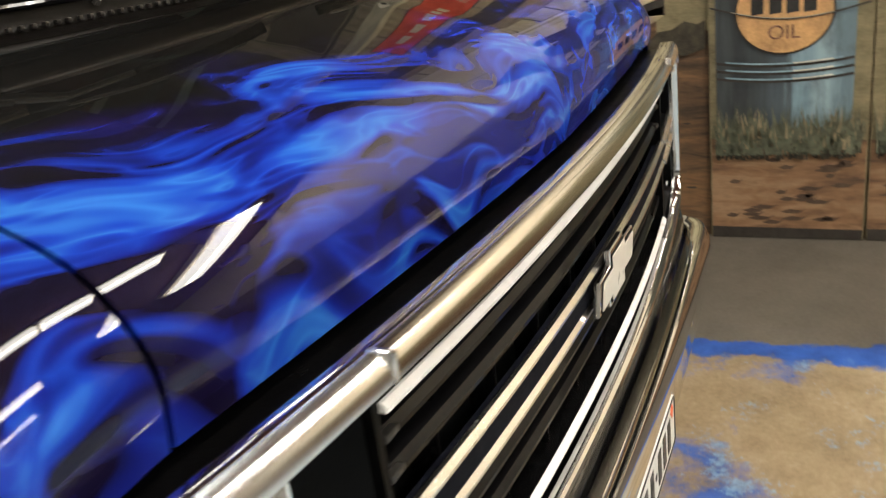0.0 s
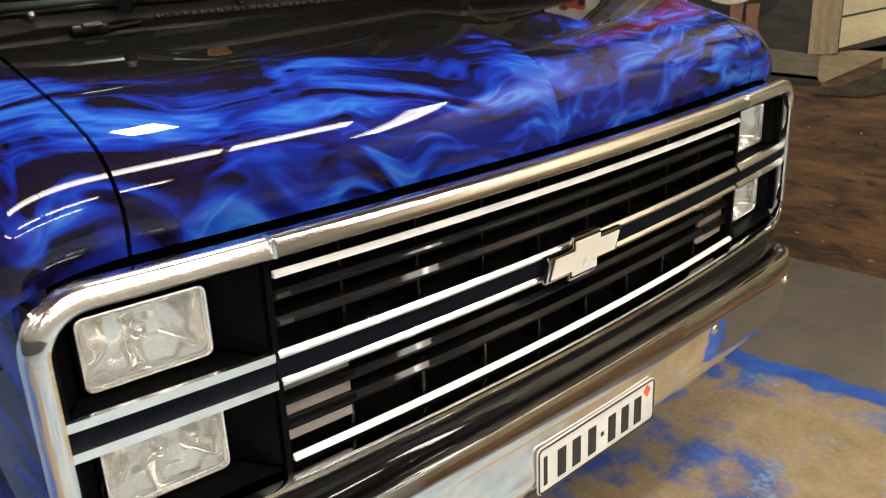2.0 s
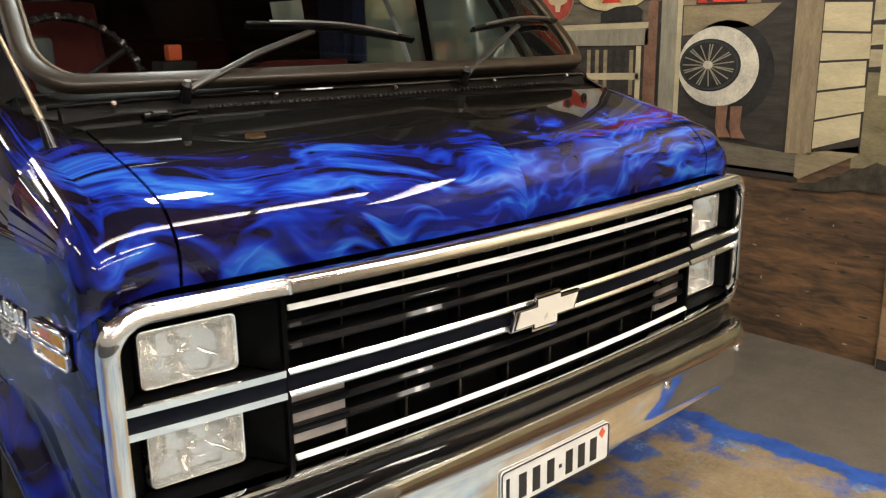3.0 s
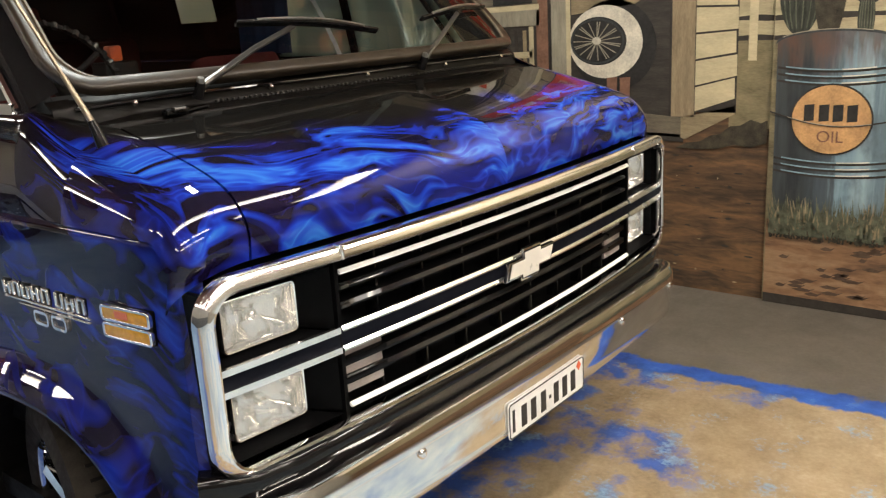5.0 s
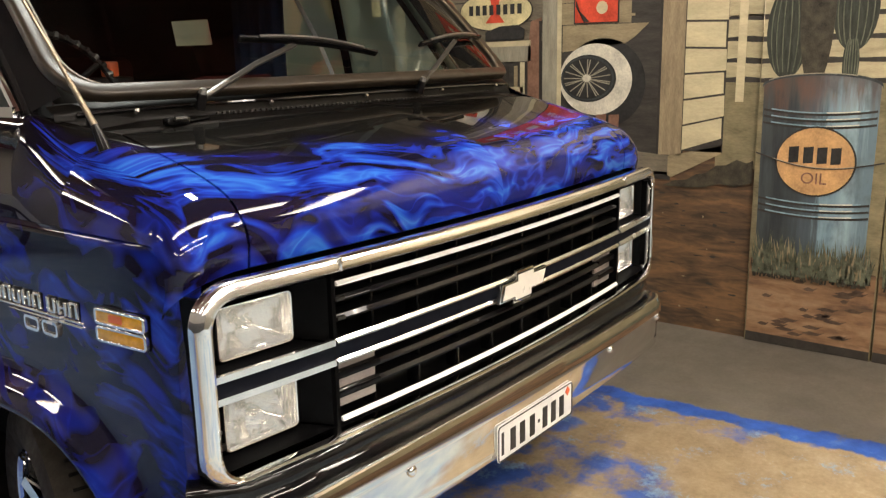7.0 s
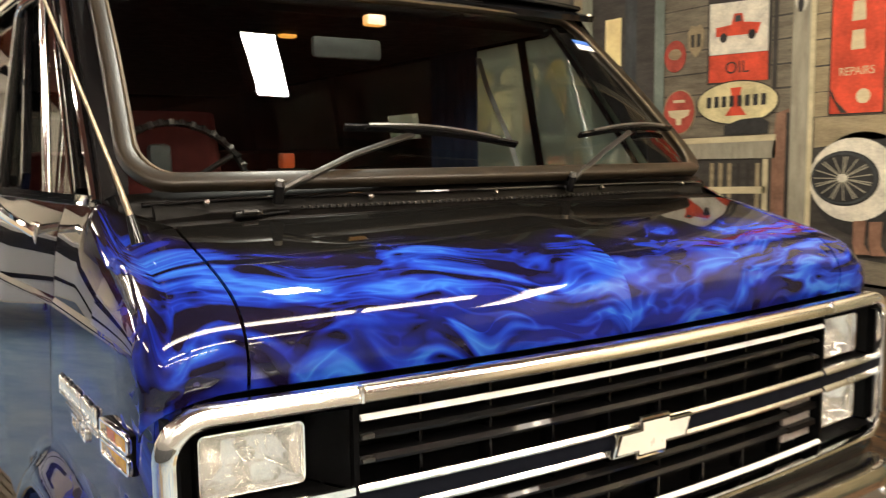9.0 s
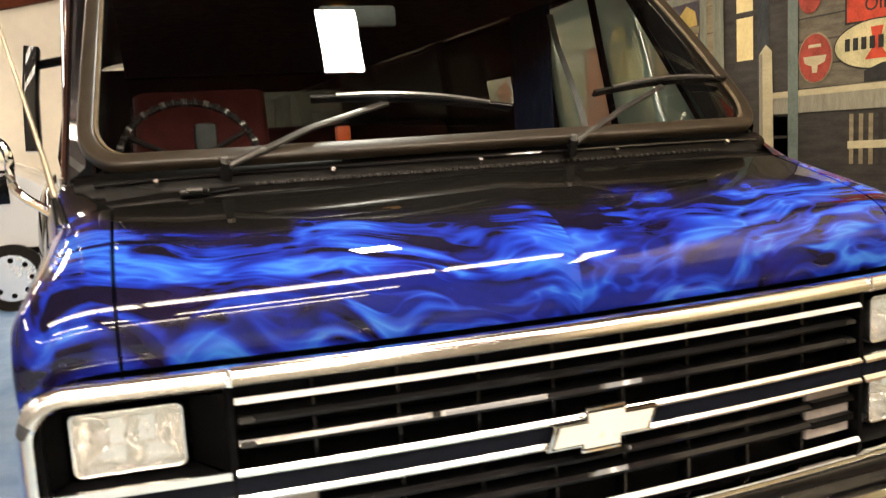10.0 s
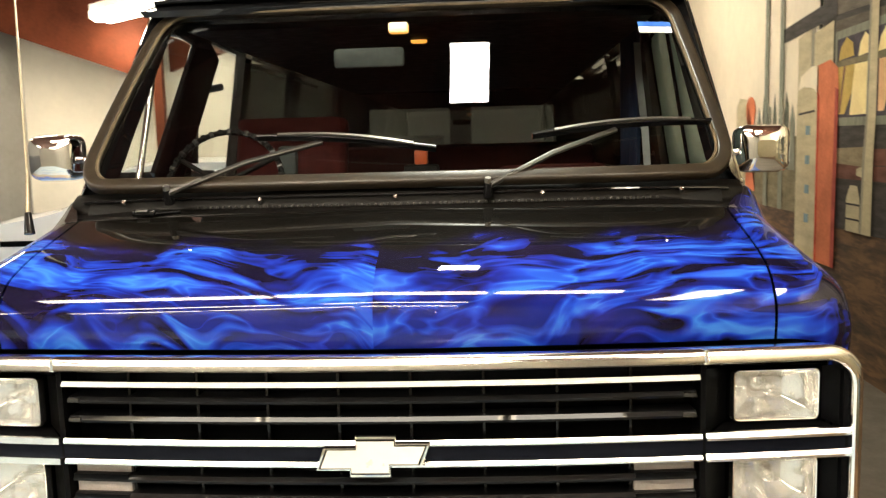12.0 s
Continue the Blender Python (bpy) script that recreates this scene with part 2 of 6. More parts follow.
def shell(rows, depth):
    """A grid with thickness along its own normals (depth inward)."""
    bm = sheet(rows)
    bmesh.ops.recalc_face_normals(bm, faces=bm.faces)
    bmesh.ops.solidify(bm, geom=bm.faces[:], thickness=depth)
    return bm


def box(x0, x1, y0, y1, z0, z1, bevel=0.0, bm=None, seg=2):
    own = bmesh.new()
    bmesh.ops.create_cube(own, size=1, matrix=Matrix.Translation(((x0 + x1) / 2, (y0 + y1) / 2, (z0 + z1) / 2)) @ Matrix.Diagonal((x1 - x0, y1 - y0, z1 - z0, 1)))
    if bevel:
        bmesh.ops.bevel(own, geom=own.edges[:], offset=bevel, segments=seg, profile=0.5, affect="EDGES")
    return join(bm, own) if bm else own


def join(bm, other):
    me = bpy.data.meshes.new("tmp")
    other.to_mesh(me)
    other.free()
    bm.from_mesh(me)
    bpy.data.meshes.remove(me)
    return bm


def moved(bm, m):
    bmesh.ops.transform(bm, matrix=m, verts=bm.verts)
    return bm


def sweep(pts, section, closed=False, up=(0, 0, 1), bm=None):
    """Sweeps a closed 2D section (side, up) along points."""
    pts = [Vector(p) for p in pts]
    rows = []
    n = len(pts)
    for i, p in enumerate(pts):
        a = pts[(i - 1) % n] if closed or i else p
        b = pts[(i + 1) % n] if closed or i < n - 1 else p
        d = (b - a).normalized()
        side = d.cross(Vector(up)).normalized()
        top = side.cross(d)
        rows.append([p + side * u + top * v for u, v in section])
    if closed:
        rows.append(rows[0])
    bm = sheet(rows, True, bm)
    if not closed:
        for r in (rows[0], rows[-1]):
            bm.faces.new([bm.verts.new(q) for q in r])
    bmesh.ops.remove_doubles(bm, verts=bm.verts, dist=1e-5)
    return bm


def ring(r, n=8, ry=None):
    return [(r * math.cos(2 * math.pi * i / n), (ry or r) * math.sin(2 * math.pi * i / n)) for i in range(n)]


def rect(w, h, r=0.0):
    if not r:
        return [(-w / 2, -h / 2), (w / 2, -h / 2), (w / 2, h / 2), (-w / 2, h / 2)]
    out = []
    for cx, cy, a0 in ((w / 2 - r, h / 2 - r, 0), (-w / 2 + r, h / 2 - r, 90), (-w / 2 + r, -h / 2 + r, 180), (w / 2 - r, -h / 2 + r, 270)):
        out += [(cx + r * math.cos(radians(a0 + k * 30)), cy + r * math.sin(radians(a0 + k * 30))) for k in range(4)]
    return out


def rod(a, b, r, r2=None, n=10, bm=None):
    bm = bm or bmesh.new()
    a, b = Vector(a), Vector(b)
    d = b - a
    m = Matrix.Translation((a + b) / 2) @ d.to_track_quat("Z", "Y").to_matrix().to_4x4()
    own = bmesh.new()
    bmesh.ops.create_cone(own, cap_ends=True, segments=n, radius1=r, radius2=r if r2 is None else r2, depth=d.length, matrix=m)
    return join(bm, own)


def prism(poly, m, depth, bm=None, bevel=0.0):
    """A flat outline (u, v) given depth along w, set by the pose m."""
    own = bmesh.new()
    f = own.faces.new([own.verts.new((u, v, 0)) for u, v in poly])
    got = bmesh.ops.extrude_face_region(own, geom=[f])
    bmesh.ops.translate(own, vec=(0, 0, depth), verts=[g for g in got["geom"] if isinstance(g, bmesh.types.BMVert)])
    if bevel:
        top = [e for e in own.edges if all(abs(w.co.z - depth) < 1e-6 for w in e.verts)]
        bmesh.ops.bevel(own, geom=top, offset=bevel, segments=2, profile=0.5, affect="EDGES")
    moved(own, m)
    return join(bm, own) if bm else own


def smoothline(pts, n):
    """Catmull-Rom through the points, n samples."""
    pts = [Vector(p) for p in pts]
    ext = [pts[0] * 2 - pts[1], *pts, pts[-1] * 2 - pts[-2]]
    out = []
    for k in range(n):
        s = k / (n - 1) * (len(pts) - 1)
        i = min(int(s), len(pts) - 2)
        u = s - i
        a, b, c, d = ext[i:i + 4]
        out.append(0.5 * ((2 * b) + (c - a) * u + (2 * a - 5 * b + 4 * c - d) * u * u + (3 * b - a - 3 * c + d) * u ** 3))
    return out


def span(a, b, n):
    return [a + (b - a) * i / (n - 1) for i in range(n)]


# ---- the room ----
WALL = 2.40          # inner face of the painted wall, beside the van
LEFT, BACK, FAR, TOP = -6.0, -5.2, 9.5, 3.7


def floor_paint():
    m = mat("worn_painted_concrete", (0.3, 0.25, 0.18), 0.5)
    n = Nodes(m)
    co = n.coords()
    sep = n.node("ShaderNodeSeparateXYZ")
    n.link(co, sep.inputs[0])
    x, y = sep.outputs[0], sep.outputs[1]
    big = n.noise(co, 2.2, 6, 0.62)
    mid = n.noise(co, 7.0, 6, 0.65)
    fine = n.noise(co, 60.0, 4, 0.6)
    tan = n.ramp(n.math("ADD", n.math("MULTIPLY", mid, 0.6), n.math("MULTIPLY", fine, 0.4)), [(0.3, (0.22, 0.165, 0.095)), (0.55, (0.36, 0.28, 0.175)), (0.75, (0.47, 0.39, 0.28))])
    grey = n.ramp(n.math("ADD", n.math("MULTIPLY", big, 0.6), n.math("MULTIPLY", fine, 0.4)), [(0.35, (0.085, 0.075, 0.06)), (0.7, (0.155, 0.137, 0.11))])
    blue = n.ramp(mid, [(0.3, (0.015, 0.05, 0.22)), (0.6, (0.03, 0.11, 0.45)), (0.8, (0.16, 0.30, 0.55))])
    pale = n.ramp(fine, [(0.3, (0.10, 0.22, 0.42)), (0.7, (0.25, 0.42, 0.62))])
    # paint survives beside and behind the nose, worn away in front of it
    wob = n.math("MULTIPLY", n.math("SUBTRACT", mid, 0.5), 0.22)
    keep = n.math("ADD", n.math("ADD", n.math("MULTIPLY", big, 1.3), n.math("MULTIPLY", n.math("MINIMUM", n.math("SUBTRACT", y, 0.35), 0.8), 0.42)), n.math("MULTIPLY", n.math("SUBTRACT", mid, 0.5), 0.8))
    base = n.mix(n.ramp(keep, [(0.54, 0.0), (0.70, 0.95)]), tan, blue)
    flecks = n.math("ADD", n.noise(co, 4.1, 5, 0.7), n.math("MULTIPLY", n.math("SUBTRACT", fine, 0.5), 0.25))
    base = n.mix(n.ramp(flecks, [(0.57, 0.0), (0.66, 0.8)]), base, pale)
    rag = n.math("ADD", wob, n.math("MULTIPLY", n.math("SUBTRACT", n.noise(co, 1.1, 6, 0.65), 0.5), 0.9))
    front = n.math("MULTIPLY", n.ramp(n.math("ADD", n.math("ADD", n.math("MULTIPLY", x, -0.5), 0.3), rag), [(0.08, 0.0), (0.2, 0.8)]), n.ramp(n.math("ADD", n.math("MULTIPLY", y, -0.5), rag), [(0.15, 0.0), (0.25, 1.0)]))
    ahead = n.math("MULTIPLY", n.ramp(n.math("ADD", n.math("MULTIPLY", y, -0.5), rag), [(0.52, 0.0), (0.64, 0.9)]), n.ramp(n.math("MULTIPLY", x, 0.5), [(0.55, 1.0), (0.7, 0.0)]))
    front = n.math("MAXIMUM", front, ahead)
    base = n.mix(front, base, n.ramp(n.math("ADD", n.math("MULTIPLY", big, 0.6), n.math("MULTIPLY", mid, 0.4)), [(0.34, (0.05, 0.15, 0.40)), (0.46, (0.26, 0.38, 0.48)), (0.56, (0.42, 0.48, 0.50)), (0.66, (0.38, 0.31, 0.21))]))
    base = n.mix(n.math("MULTIPLY", n.ramp(n.math("MULTIPLY", x, -0.5), [(0.5, 0.0), (0.72, 0.85)]), n.ramp(n.math("MULTIPLY", y, 0.5), [(0.3, 0.0), (0.7, 1.0)])), base, n.ramp(big, [(0.3, (0.10, 0.24, 0.45)), (0.7, (0.30, 0.45, 0.60))]))
    edge = n.math("ADD", n.math("ADD", x, n.math("MULTIPLY", y, 0.05)), wob)
    band = n.math("MULTIPLY", n.ramp(n.math("SUBTRACT", edge, 0.5), [(0.80, 0.0), (0.83, 1.0)]), 1.0)
    base = n.mix(band, base, blue)
    base = n.mix(n.ramp(n.math("SUBTRACT", edge, 0.5), [(0.915, 0.0), (0.935, 1.0)]), base, grey)
    n.colour(base)
    n.rough(n.ramp(mid, [(0.3, 0.55), (0.7, 0.32)]))
    n.bump(n.math("ADD", n.math("MULTIPLY", fine, 0.4), mid), 0.12, 0.004)
    return m


FLOOR = floor_paint()
floor = tagged(part("floor", box(LEFT - 0.2, WALL + 0.2, BACK - 0.2, FAR + 0.2, -0.2, 0.0), FLOOR, None, smooth=False),
               "concrete floor with worn blue paint and bare tan patches", "floor", kind="structure")


def earth_paint():
    m = mat("painted_earth", (0.2, 0.1, 0.05), 0.75)
    n = Nodes(m)
    v = n.scaled(n.coords(), (1, 1.1, 5.5))
    a, b, f = n.noise(v, 2.0, 5, 0.6, 0.6), n.noise(v, 5.5, 4, 0.6, 0.8), n.noise(n.coords(), 45, 3)
    h = n.math("ADD", n.math("MULTIPLY", a, 0.6), n.math("MULTIPLY", b, 0.4))
    c = n.ramp(h, [(0.3, (0.014, 0.010, 0.006)), (0.40, (0.045, 0.026, 0.013)), (0.50, (0.115, 0.062, 0.028)), (0.60, (0.22, 0.115, 0.048)), (0.75, (0.075, 0.044, 0.022))])
    n.colour(n.mix(n.math("MULTIPLY", f, 0.35), c, (0.06, 0.035, 0.02)))
    n.bump(h, 0.1, 0.004)
    return m


EARTH = earth_paint()
wall = tagged(part("wall_east", box(WALL, WALL + 0.2, BACK, FAR, 0, TOP), EARTH, None, smooth=False),
              "wall covered by a hand-painted mural of a country filling station", "wall", kind="structure")
for nm, b in (("wall_west", box(LEFT - 0.2, LEFT, BACK, FAR, 0, TOP)), ("wall_south", box(LEFT - 0.2, WALL + 0.2, BACK - 0.2, BACK, 0, TOP)),
              ("wall_north", box(LEFT - 0.2, WALL + 0.2, FAR, FAR + 0.2, 0, TOP))):
    tagged(part(nm, b, {"wall_south": NEUTRALPAINT, "wall_west": DIMPAINT}.get(nm, WHITEPAINT), None, smooth=False), {"wall_south": "unseen brown wall darkened to dim reflections", "wall_west": "grey side wall darkened to dim reflections"}.get(nm, "plain cream-white painted wall"), "wall", kind="structure")
# dark band added here to dim the reflections in the van's side
tagged(part("trim", box(LEFT, LEFT + 0.012, BACK + 0.01, 6.0, 0.0, 1.5), DIMBAND, None, smooth=False), "added dark lower band that dims reflections in the van's side", "wall trim", kind="structure")
ceiling = tagged(part("ceiling", box(LEFT - 0.2, WALL + 0.2, BACK - 0.2, FAR + 0.2, TOP, TOP + 0.2), CEILPAINT, None, smooth=False),
                 "dark reddish-brown painted ceiling", "ceiling", kind="structure")


# ---- fluorescent lights ----
def tube_light(x, y, length=1.5, watts=33, turn=0, z=3.55):
    root = thing("fluorescent_light", "white twin-tube batten light fixed under the ceiling", "ceiling light", "ceiling tube lights")
    drop = TOP - z
    part("batten", box(-length / 2, length / 2, -0.15, 0.15, 0.065, min(drop, 0.15), 0.008), WHITEPAINT, root)
    if drop > 0.16:
        for s in (-1, 1):
            part("hanger", rod((s * length * 0.35, 0, 0.14), (s * length * 0.35, 0, drop), 0.006, n=6), WHITEPAINT, root)
    for dy in (-0.075, 0.075):
        part("tube", rod((-length / 2 + 0.03, dy, 0), (length / 2 - 0.03, dy, 0), 0.058, n=12), TUBE, root, "glowing tube")
    for s in (-1, 1):
        part("end_cap", box(s * length / 2 - 0.02, s * length / 2 + 0.02, -0.15, 0.15, -0.02, 0.07, 0.004), WHITEPAINT, root)
    root.matrix_world = pose(x, y, z, 0, 0, turn)
    area("tube_lamp", (x, y, z - 0.03), length, 0.22, watts * length / 1.5, (1.0, 0.895, 0.73), rz=turn)
    return root


for tx, ty, length, watts, turn in ((-1.89, -1.2, 1.5, 33, 0), (-0.36, -1.2, 1.5, 33, 0), (0.80, -1.2, 0.72, 38, 0), (-2.2, -2.9, 1.5, 33, 0), (1.75, -1.9, 1.5, 36, 90), (-0.40, -2.9, 1.5, 33, 0), (-3.6, -4.7, 1.5, 33, 0), (-2.0, -4.7, 1.5, 33, 0),
                                    (-0.42, -4.7, 1.5, 33, 0), (-4.6, -3.2, 1.5, 26, 90), (-4.9, 4.6, 1.5, 9, 90), (-4.9, 7.3, 1.5, 10, 90), (-2.5, 4.7, 1.5, 15, 90), (-4.5, 0.8, 1.5, 12, 90), (0.9, 6.2, 1.5, 40, 0)):
    tube_light(tx, ty, length, watts, turn)
tube_light(-3.75, 8.02, 1.7, 92, -38, 3.07)

panel = thing("panel_light", "small bright rectangular panel light on the ceiling", "ceiling light")
part("housing", box(0.055, 0.255, 0.80, 1.31, 3.46, 3.7, 0.01), CEILPAINT, panel)
part("diffuser", box(0.065, 0.245, 0.815, 1.295, 3.45, 3.459), PANELGLOW, panel, "glowing diffuser", False)
area("panel_lamp", (0.155, 1.055, 3.43), 0.2, 0.5, 40, (0.95, 1.0, 0.93))
rake = prism([(-6.0, 3.06), (-3.95, 2.33), (-3.95, 3.69), (-6.0, 3.69)], Matrix.Translation((0, 8.9, 0)) @ pose(0, 0, 0, 90), 0.12)
tagged(part("trim_gable", rake, GABLEPAINT, None, smooth=False), "raking reddish-brown steel gable panel under the roof", "gable", kind="structure")
slope = prism([(-3.95, 2.50), (-3.6, 2.62), (-2.7, 2.86), (-1.39, 3.11), (-0.58, 3.27), (2.39, 3.62), (2.39, 3.69), (-3.95, 3.69)], Matrix.Translation((0, 9.49, 0)) @ pose(0, 0, 0, 90), 0.10)
tagged(part("trim_slope", slope, GABLEPAINT, None, smooth=False), "sloping reddish-brown roof lining above the far wall", "gable", kind="structure")
tagged(part("trim_post", box(-3.95, -3.83, 8.80, 8.90, 0.0, 3.69, 0.004), GABLEPAINT, None, smooth=False), "dark brown steel post at the wall's corner", "post", kind="structure")

# ---- the van: body ----
van = thing("van", "black van with airbrushed blue flames, chrome bumper and grille", "van")

PROFILE = smoothline([(0.062, 1.052), (0.058, 1.098), (0.070, 1.138), (0.108, 1.180), (0.17, 1.209), (0.25, 1.234), (0.34, 1.258), (0.435, 1.283)], 44)
SEAM = 0.787


def front_y(x):
    """How far the nose stands forward at x; swept back towards the sides."""
    return -0.027 * (1 - (x / 0.63) ** 2)


def hood_point(x, k):
    p = PROFILE[k]
    fade = 1 - k / (len(PROFILE) - 1)
    a = abs(x) / SEAM
    y = p[0] - 0.045 * (1 - (0.45 * a + 0.55 * a * a)) * (0.35 + 0.65 * fade)
    z = p[1] + 0.018 * (1 - 0.85 * a - 0.15 * a * a) * min(1, k / 10)
    return (x, y, z)


hood_rows = []
for k in range(len(PROFILE)):
    hood_rows.append([hood_point(x, k) for x in span(-SEAM + 0.003, SEAM - 0.003, 61)])
first = [(x, y + 0.03, z - 0.006) for x, y, z in hood_rows[0]]
last = [(x, y + 0.012, z - 0.02) for x, y, z in hood_rows[-1]]
part("hood", shell([first, *hood_rows, last], 0.006), PAINT, van, "black hood with airbrushed blue flames")

CREASE = 1.115


def fender_rows(s):
    rows = []
    for k in range(len(PROFILE)):
        p = PROFILE[k]
        fade = max(0.0, 1 - k / 26)
        zc = min(CREASE, p[1] - 0.07)
        row = []
        for th in span(0, 90, 17):
            c, sn = math.cos(radians(th)), math.sin(radians(th))
            x = SEAM + 0.003 + (0.155 - 0.04 * (k / 43)) * sn ** 0.9 + 0.04 * (k / 43) * (1 - c)
            z = zc + (p[1] - zc) * c ** 0.8 if c > 1e-6 else zc
            y = p[0] + 0.055 * fade * (1 - c) ** 1.5
            row.append((s * x, y, z))
        rows.append(row)
    return rows


ARCH_Y, ARCH_Z, ARCH_A, ARCH_B, ARCH_P = 0.65, 0.31, 0.44, 0.415, 2.5


def side_x(y, z):
    rho = ((abs(y - ARCH_Y) / ARCH_A) ** ARCH_P + (max(0, z - ARCH_Z) / ARCH_B) ** ARCH_P) ** (1 / ARCH_P)
    t = max(0.0, min(1.0, 1 - (rho - 1) * 0.43 / 0.085))
    flare = 0.05 * t * t * (3 - 2 * t) if y < 1.5 else 0
    belly = 0.018 * math.sin(max(0, min(1, (z - 0.35) / 0.8)) * math.pi)
    nose = -0.02 * max(0, 1 - (y - 0.1) / 0.18) ** 2
    return 0.932 + belly + flare + nose + 0.03 * min(1, max(0, (y - 0.1) / 1.2)) + 0.115 * min(1, max(0, (y - 0.83) / 1.6))


def low_edge(y, wheel_y=ARCH_Y):
    z = 0.36
    d = abs(y - wheel_y) / ARCH_A
    if d < 1:
        z = max(z, ARCH_Z + ARCH_B * (1 - d ** ARCH_P) ** (1 / ARCH_P))
    return z


def side_rows(s, y0, y1, n, top=CREASE, wheel_y=ARCH_Y):
    rows = []
    for y in span(y0, y1, n):
        lo = low_edge(y, wheel_y)
        row = [(s * (side_x(y, z) - (0 if z < top - 0.012 else 0.008 * (z - top + 0.012) / 0.012)), y, z) for z in (*span(top, top - 0.02, 4), *span(top - 0.05, lo, 22))]
        row.append((s * (side_x(y, lo) - 0.05), y, lo - 0.004))
        rows.append(row)
    return rows


BELT = 1.325


def widen(y):
    """The cab tapers: the body grows wider behind the windscreen."""
    t = min(1.0, max(0.0, (y - 0.64) / 1.9))
    return 0.125 * t * (1.6 - 0.6 * t)


def shoulder_rows(s, y0, y1, n):
    """Between the crease and the window line."""
    rows = []
    for y in span(y0, y1, n):
        x0 = side_x(y, CREASE) - 0.006
        t = max(0.0, min(1.0, (y - 0.435) / 0.17))
        xt, zt = SEAM + 0.003 + (0.875 + widen(y) - SEAM - 0.003) * t, 1.283 + (BELT - 1.283) * t
        row = []
        for th in span(90, 0, 14):
            c, sn = max(0.0, math.cos(radians(th))), math.sin(radians(th))
            row.append((s * (xt + (x0 - xt) * (0.74 * sn ** 0.9 + 0.26 * (1 - c))), y, CREASE + (zt - CREASE) * c ** 0.8))
        rows.append(row)
    return rows


for s in (-1, 1):
    f = part("fender", shell(fender_rows(s), 0.004), PAINT, van, "blue-flamed front fender")
    part("fender_side", sheet(side_rows(s, 0.105, 0.822, 60)), PAINT, f)
    part("fender_shoulder", sheet(shoulder_rows(s, 0.43, 0.822, 24)), PAINT, f)
    d = part("front_door", sheet(side_rows(s, 0.828, 1.95, 50)), PAINT, van, "black front door fading to blue below")
    part("door_shoulder", sheet(shoulder_rows(s, 0.828, 1.95, 22)), PAINT, d)
    r = part("rear_side", sheet(side_rows(s, 1.958, 4.75, 60, wheel_y=3.52)), PAINT, van)
    part("rear_shoulder", sheet(shoulder_rows(s, 1.958, 4.75, 20)), PAINT, r)
for s in (-1, 1):
    lip = []
    for a in span(3, 177, 44):
        c, sn = math.cos(radians(a)), math.sin(radians(a))
        y = ARCH_Y + (ARCH_A - 0.004) * math.copysign(abs(c) ** (2 / ARCH_P), c)
        z = ARCH_Z + (ARCH_B - 0.004) * sn ** (2 / ARCH_P)
        lip.append((s * (side_x(y, z) - 0.012), y, z))
    part("arch_lip", sweep(lip, ring(0.014, 10), up=(1, 0, 0)), PAINT, van, "rolled blue wheel-arch lip")
    part("fender_nose", sheet([[(s * (side_x(0.106, z) - 0.001 - 0.03 * t), 0.106 - 0.035 * t, z) for t in span(0, 1, 5)] for z in span(0.44, 1.105, 14)]), PAINT, van, "dark blue fender front edge")
    rows = []
    for a in span(0, 180, 41):
        ca, sa = math.cos(radians(a)), math.sin(radians(a))
        rows.append([(s * (1.09 + (0.07 + 0.08 * sa) * math.sin(radians(b)) ** 0.8), 3.52 + (0.80 - 0.24 * (1 - math.cos(radians(b)))) * math.copysign(abs(ca) ** 0.8, ca), 0.22 + (1.08 - 0.3 * (1 - math.cos(radians(b)))) * sa ** 0.8) for b in span(0, 90, 17)])
    part("rear_flare", sheet(rows), GLOSSBLACK, van, "black rear wheel-arch flare")
for s in (-1, 1):
    board = part("running_board", box(s * 1.085 - 0.08, s * 1.085 + 0.08, 1.2, 2.85, 0.255, 0.285, 0.008), BOARDTAN, van, "tan ribbed running board")
    for k in range(6):
        part("rib", box(s * 1.085 - 0.072 + 0.026 * k, s * 1.085 - 0.060 + 0.026 * k, 1.21, 2.84, 0.285, 0.291, 0.002), BOARDTAN, board)
part("rear_wall", box(-1.07, 1.07, 4.72, 4.76, 0.36, 1.33, 0.01), PAINT, van)
part("underbody", box(-0.9, 0.9, 0.2, 4.7, 0.28, 0.34), DARK, van)

# upper body: pillars, roof
ROOF = 1.93


def upper_x(z, y=0.62):
    return 0.875 - 0.085 * (z - BELT) / (1.87 - BELT) + widen(y)


def pillar(name, s, y_low, y_high, w0, w1, z1=1.88, material=None):
    a, b = (s * (upper_x(BELT) - 0.03), y_low, BELT - 0.01), (s * (upper_x(z1) - 0.03), y_high, z1)
    bm = bmesh.new()
    rows = []
    for u in span(0, 1, 8):
        z = a[2] + (b[2] - a[2]) * u
        y = y_low + (y_high - y_low) * u
        w = w0 + (w1 - w0) * u
        x = upper_x(z, y)
        rows.append([(s * (x - 0.05), y, z), (s * (x - 0.008), y, z), (s * x, y + 0.012, z), (s * x, y + w - 0.012, z), (s * (x - 0.008), y + w, z), (s * (x - 0.05), y + w, z)])
    sheet(rows, True, bm)
    return part(name, bm, material or GLOSSBLACK, van)


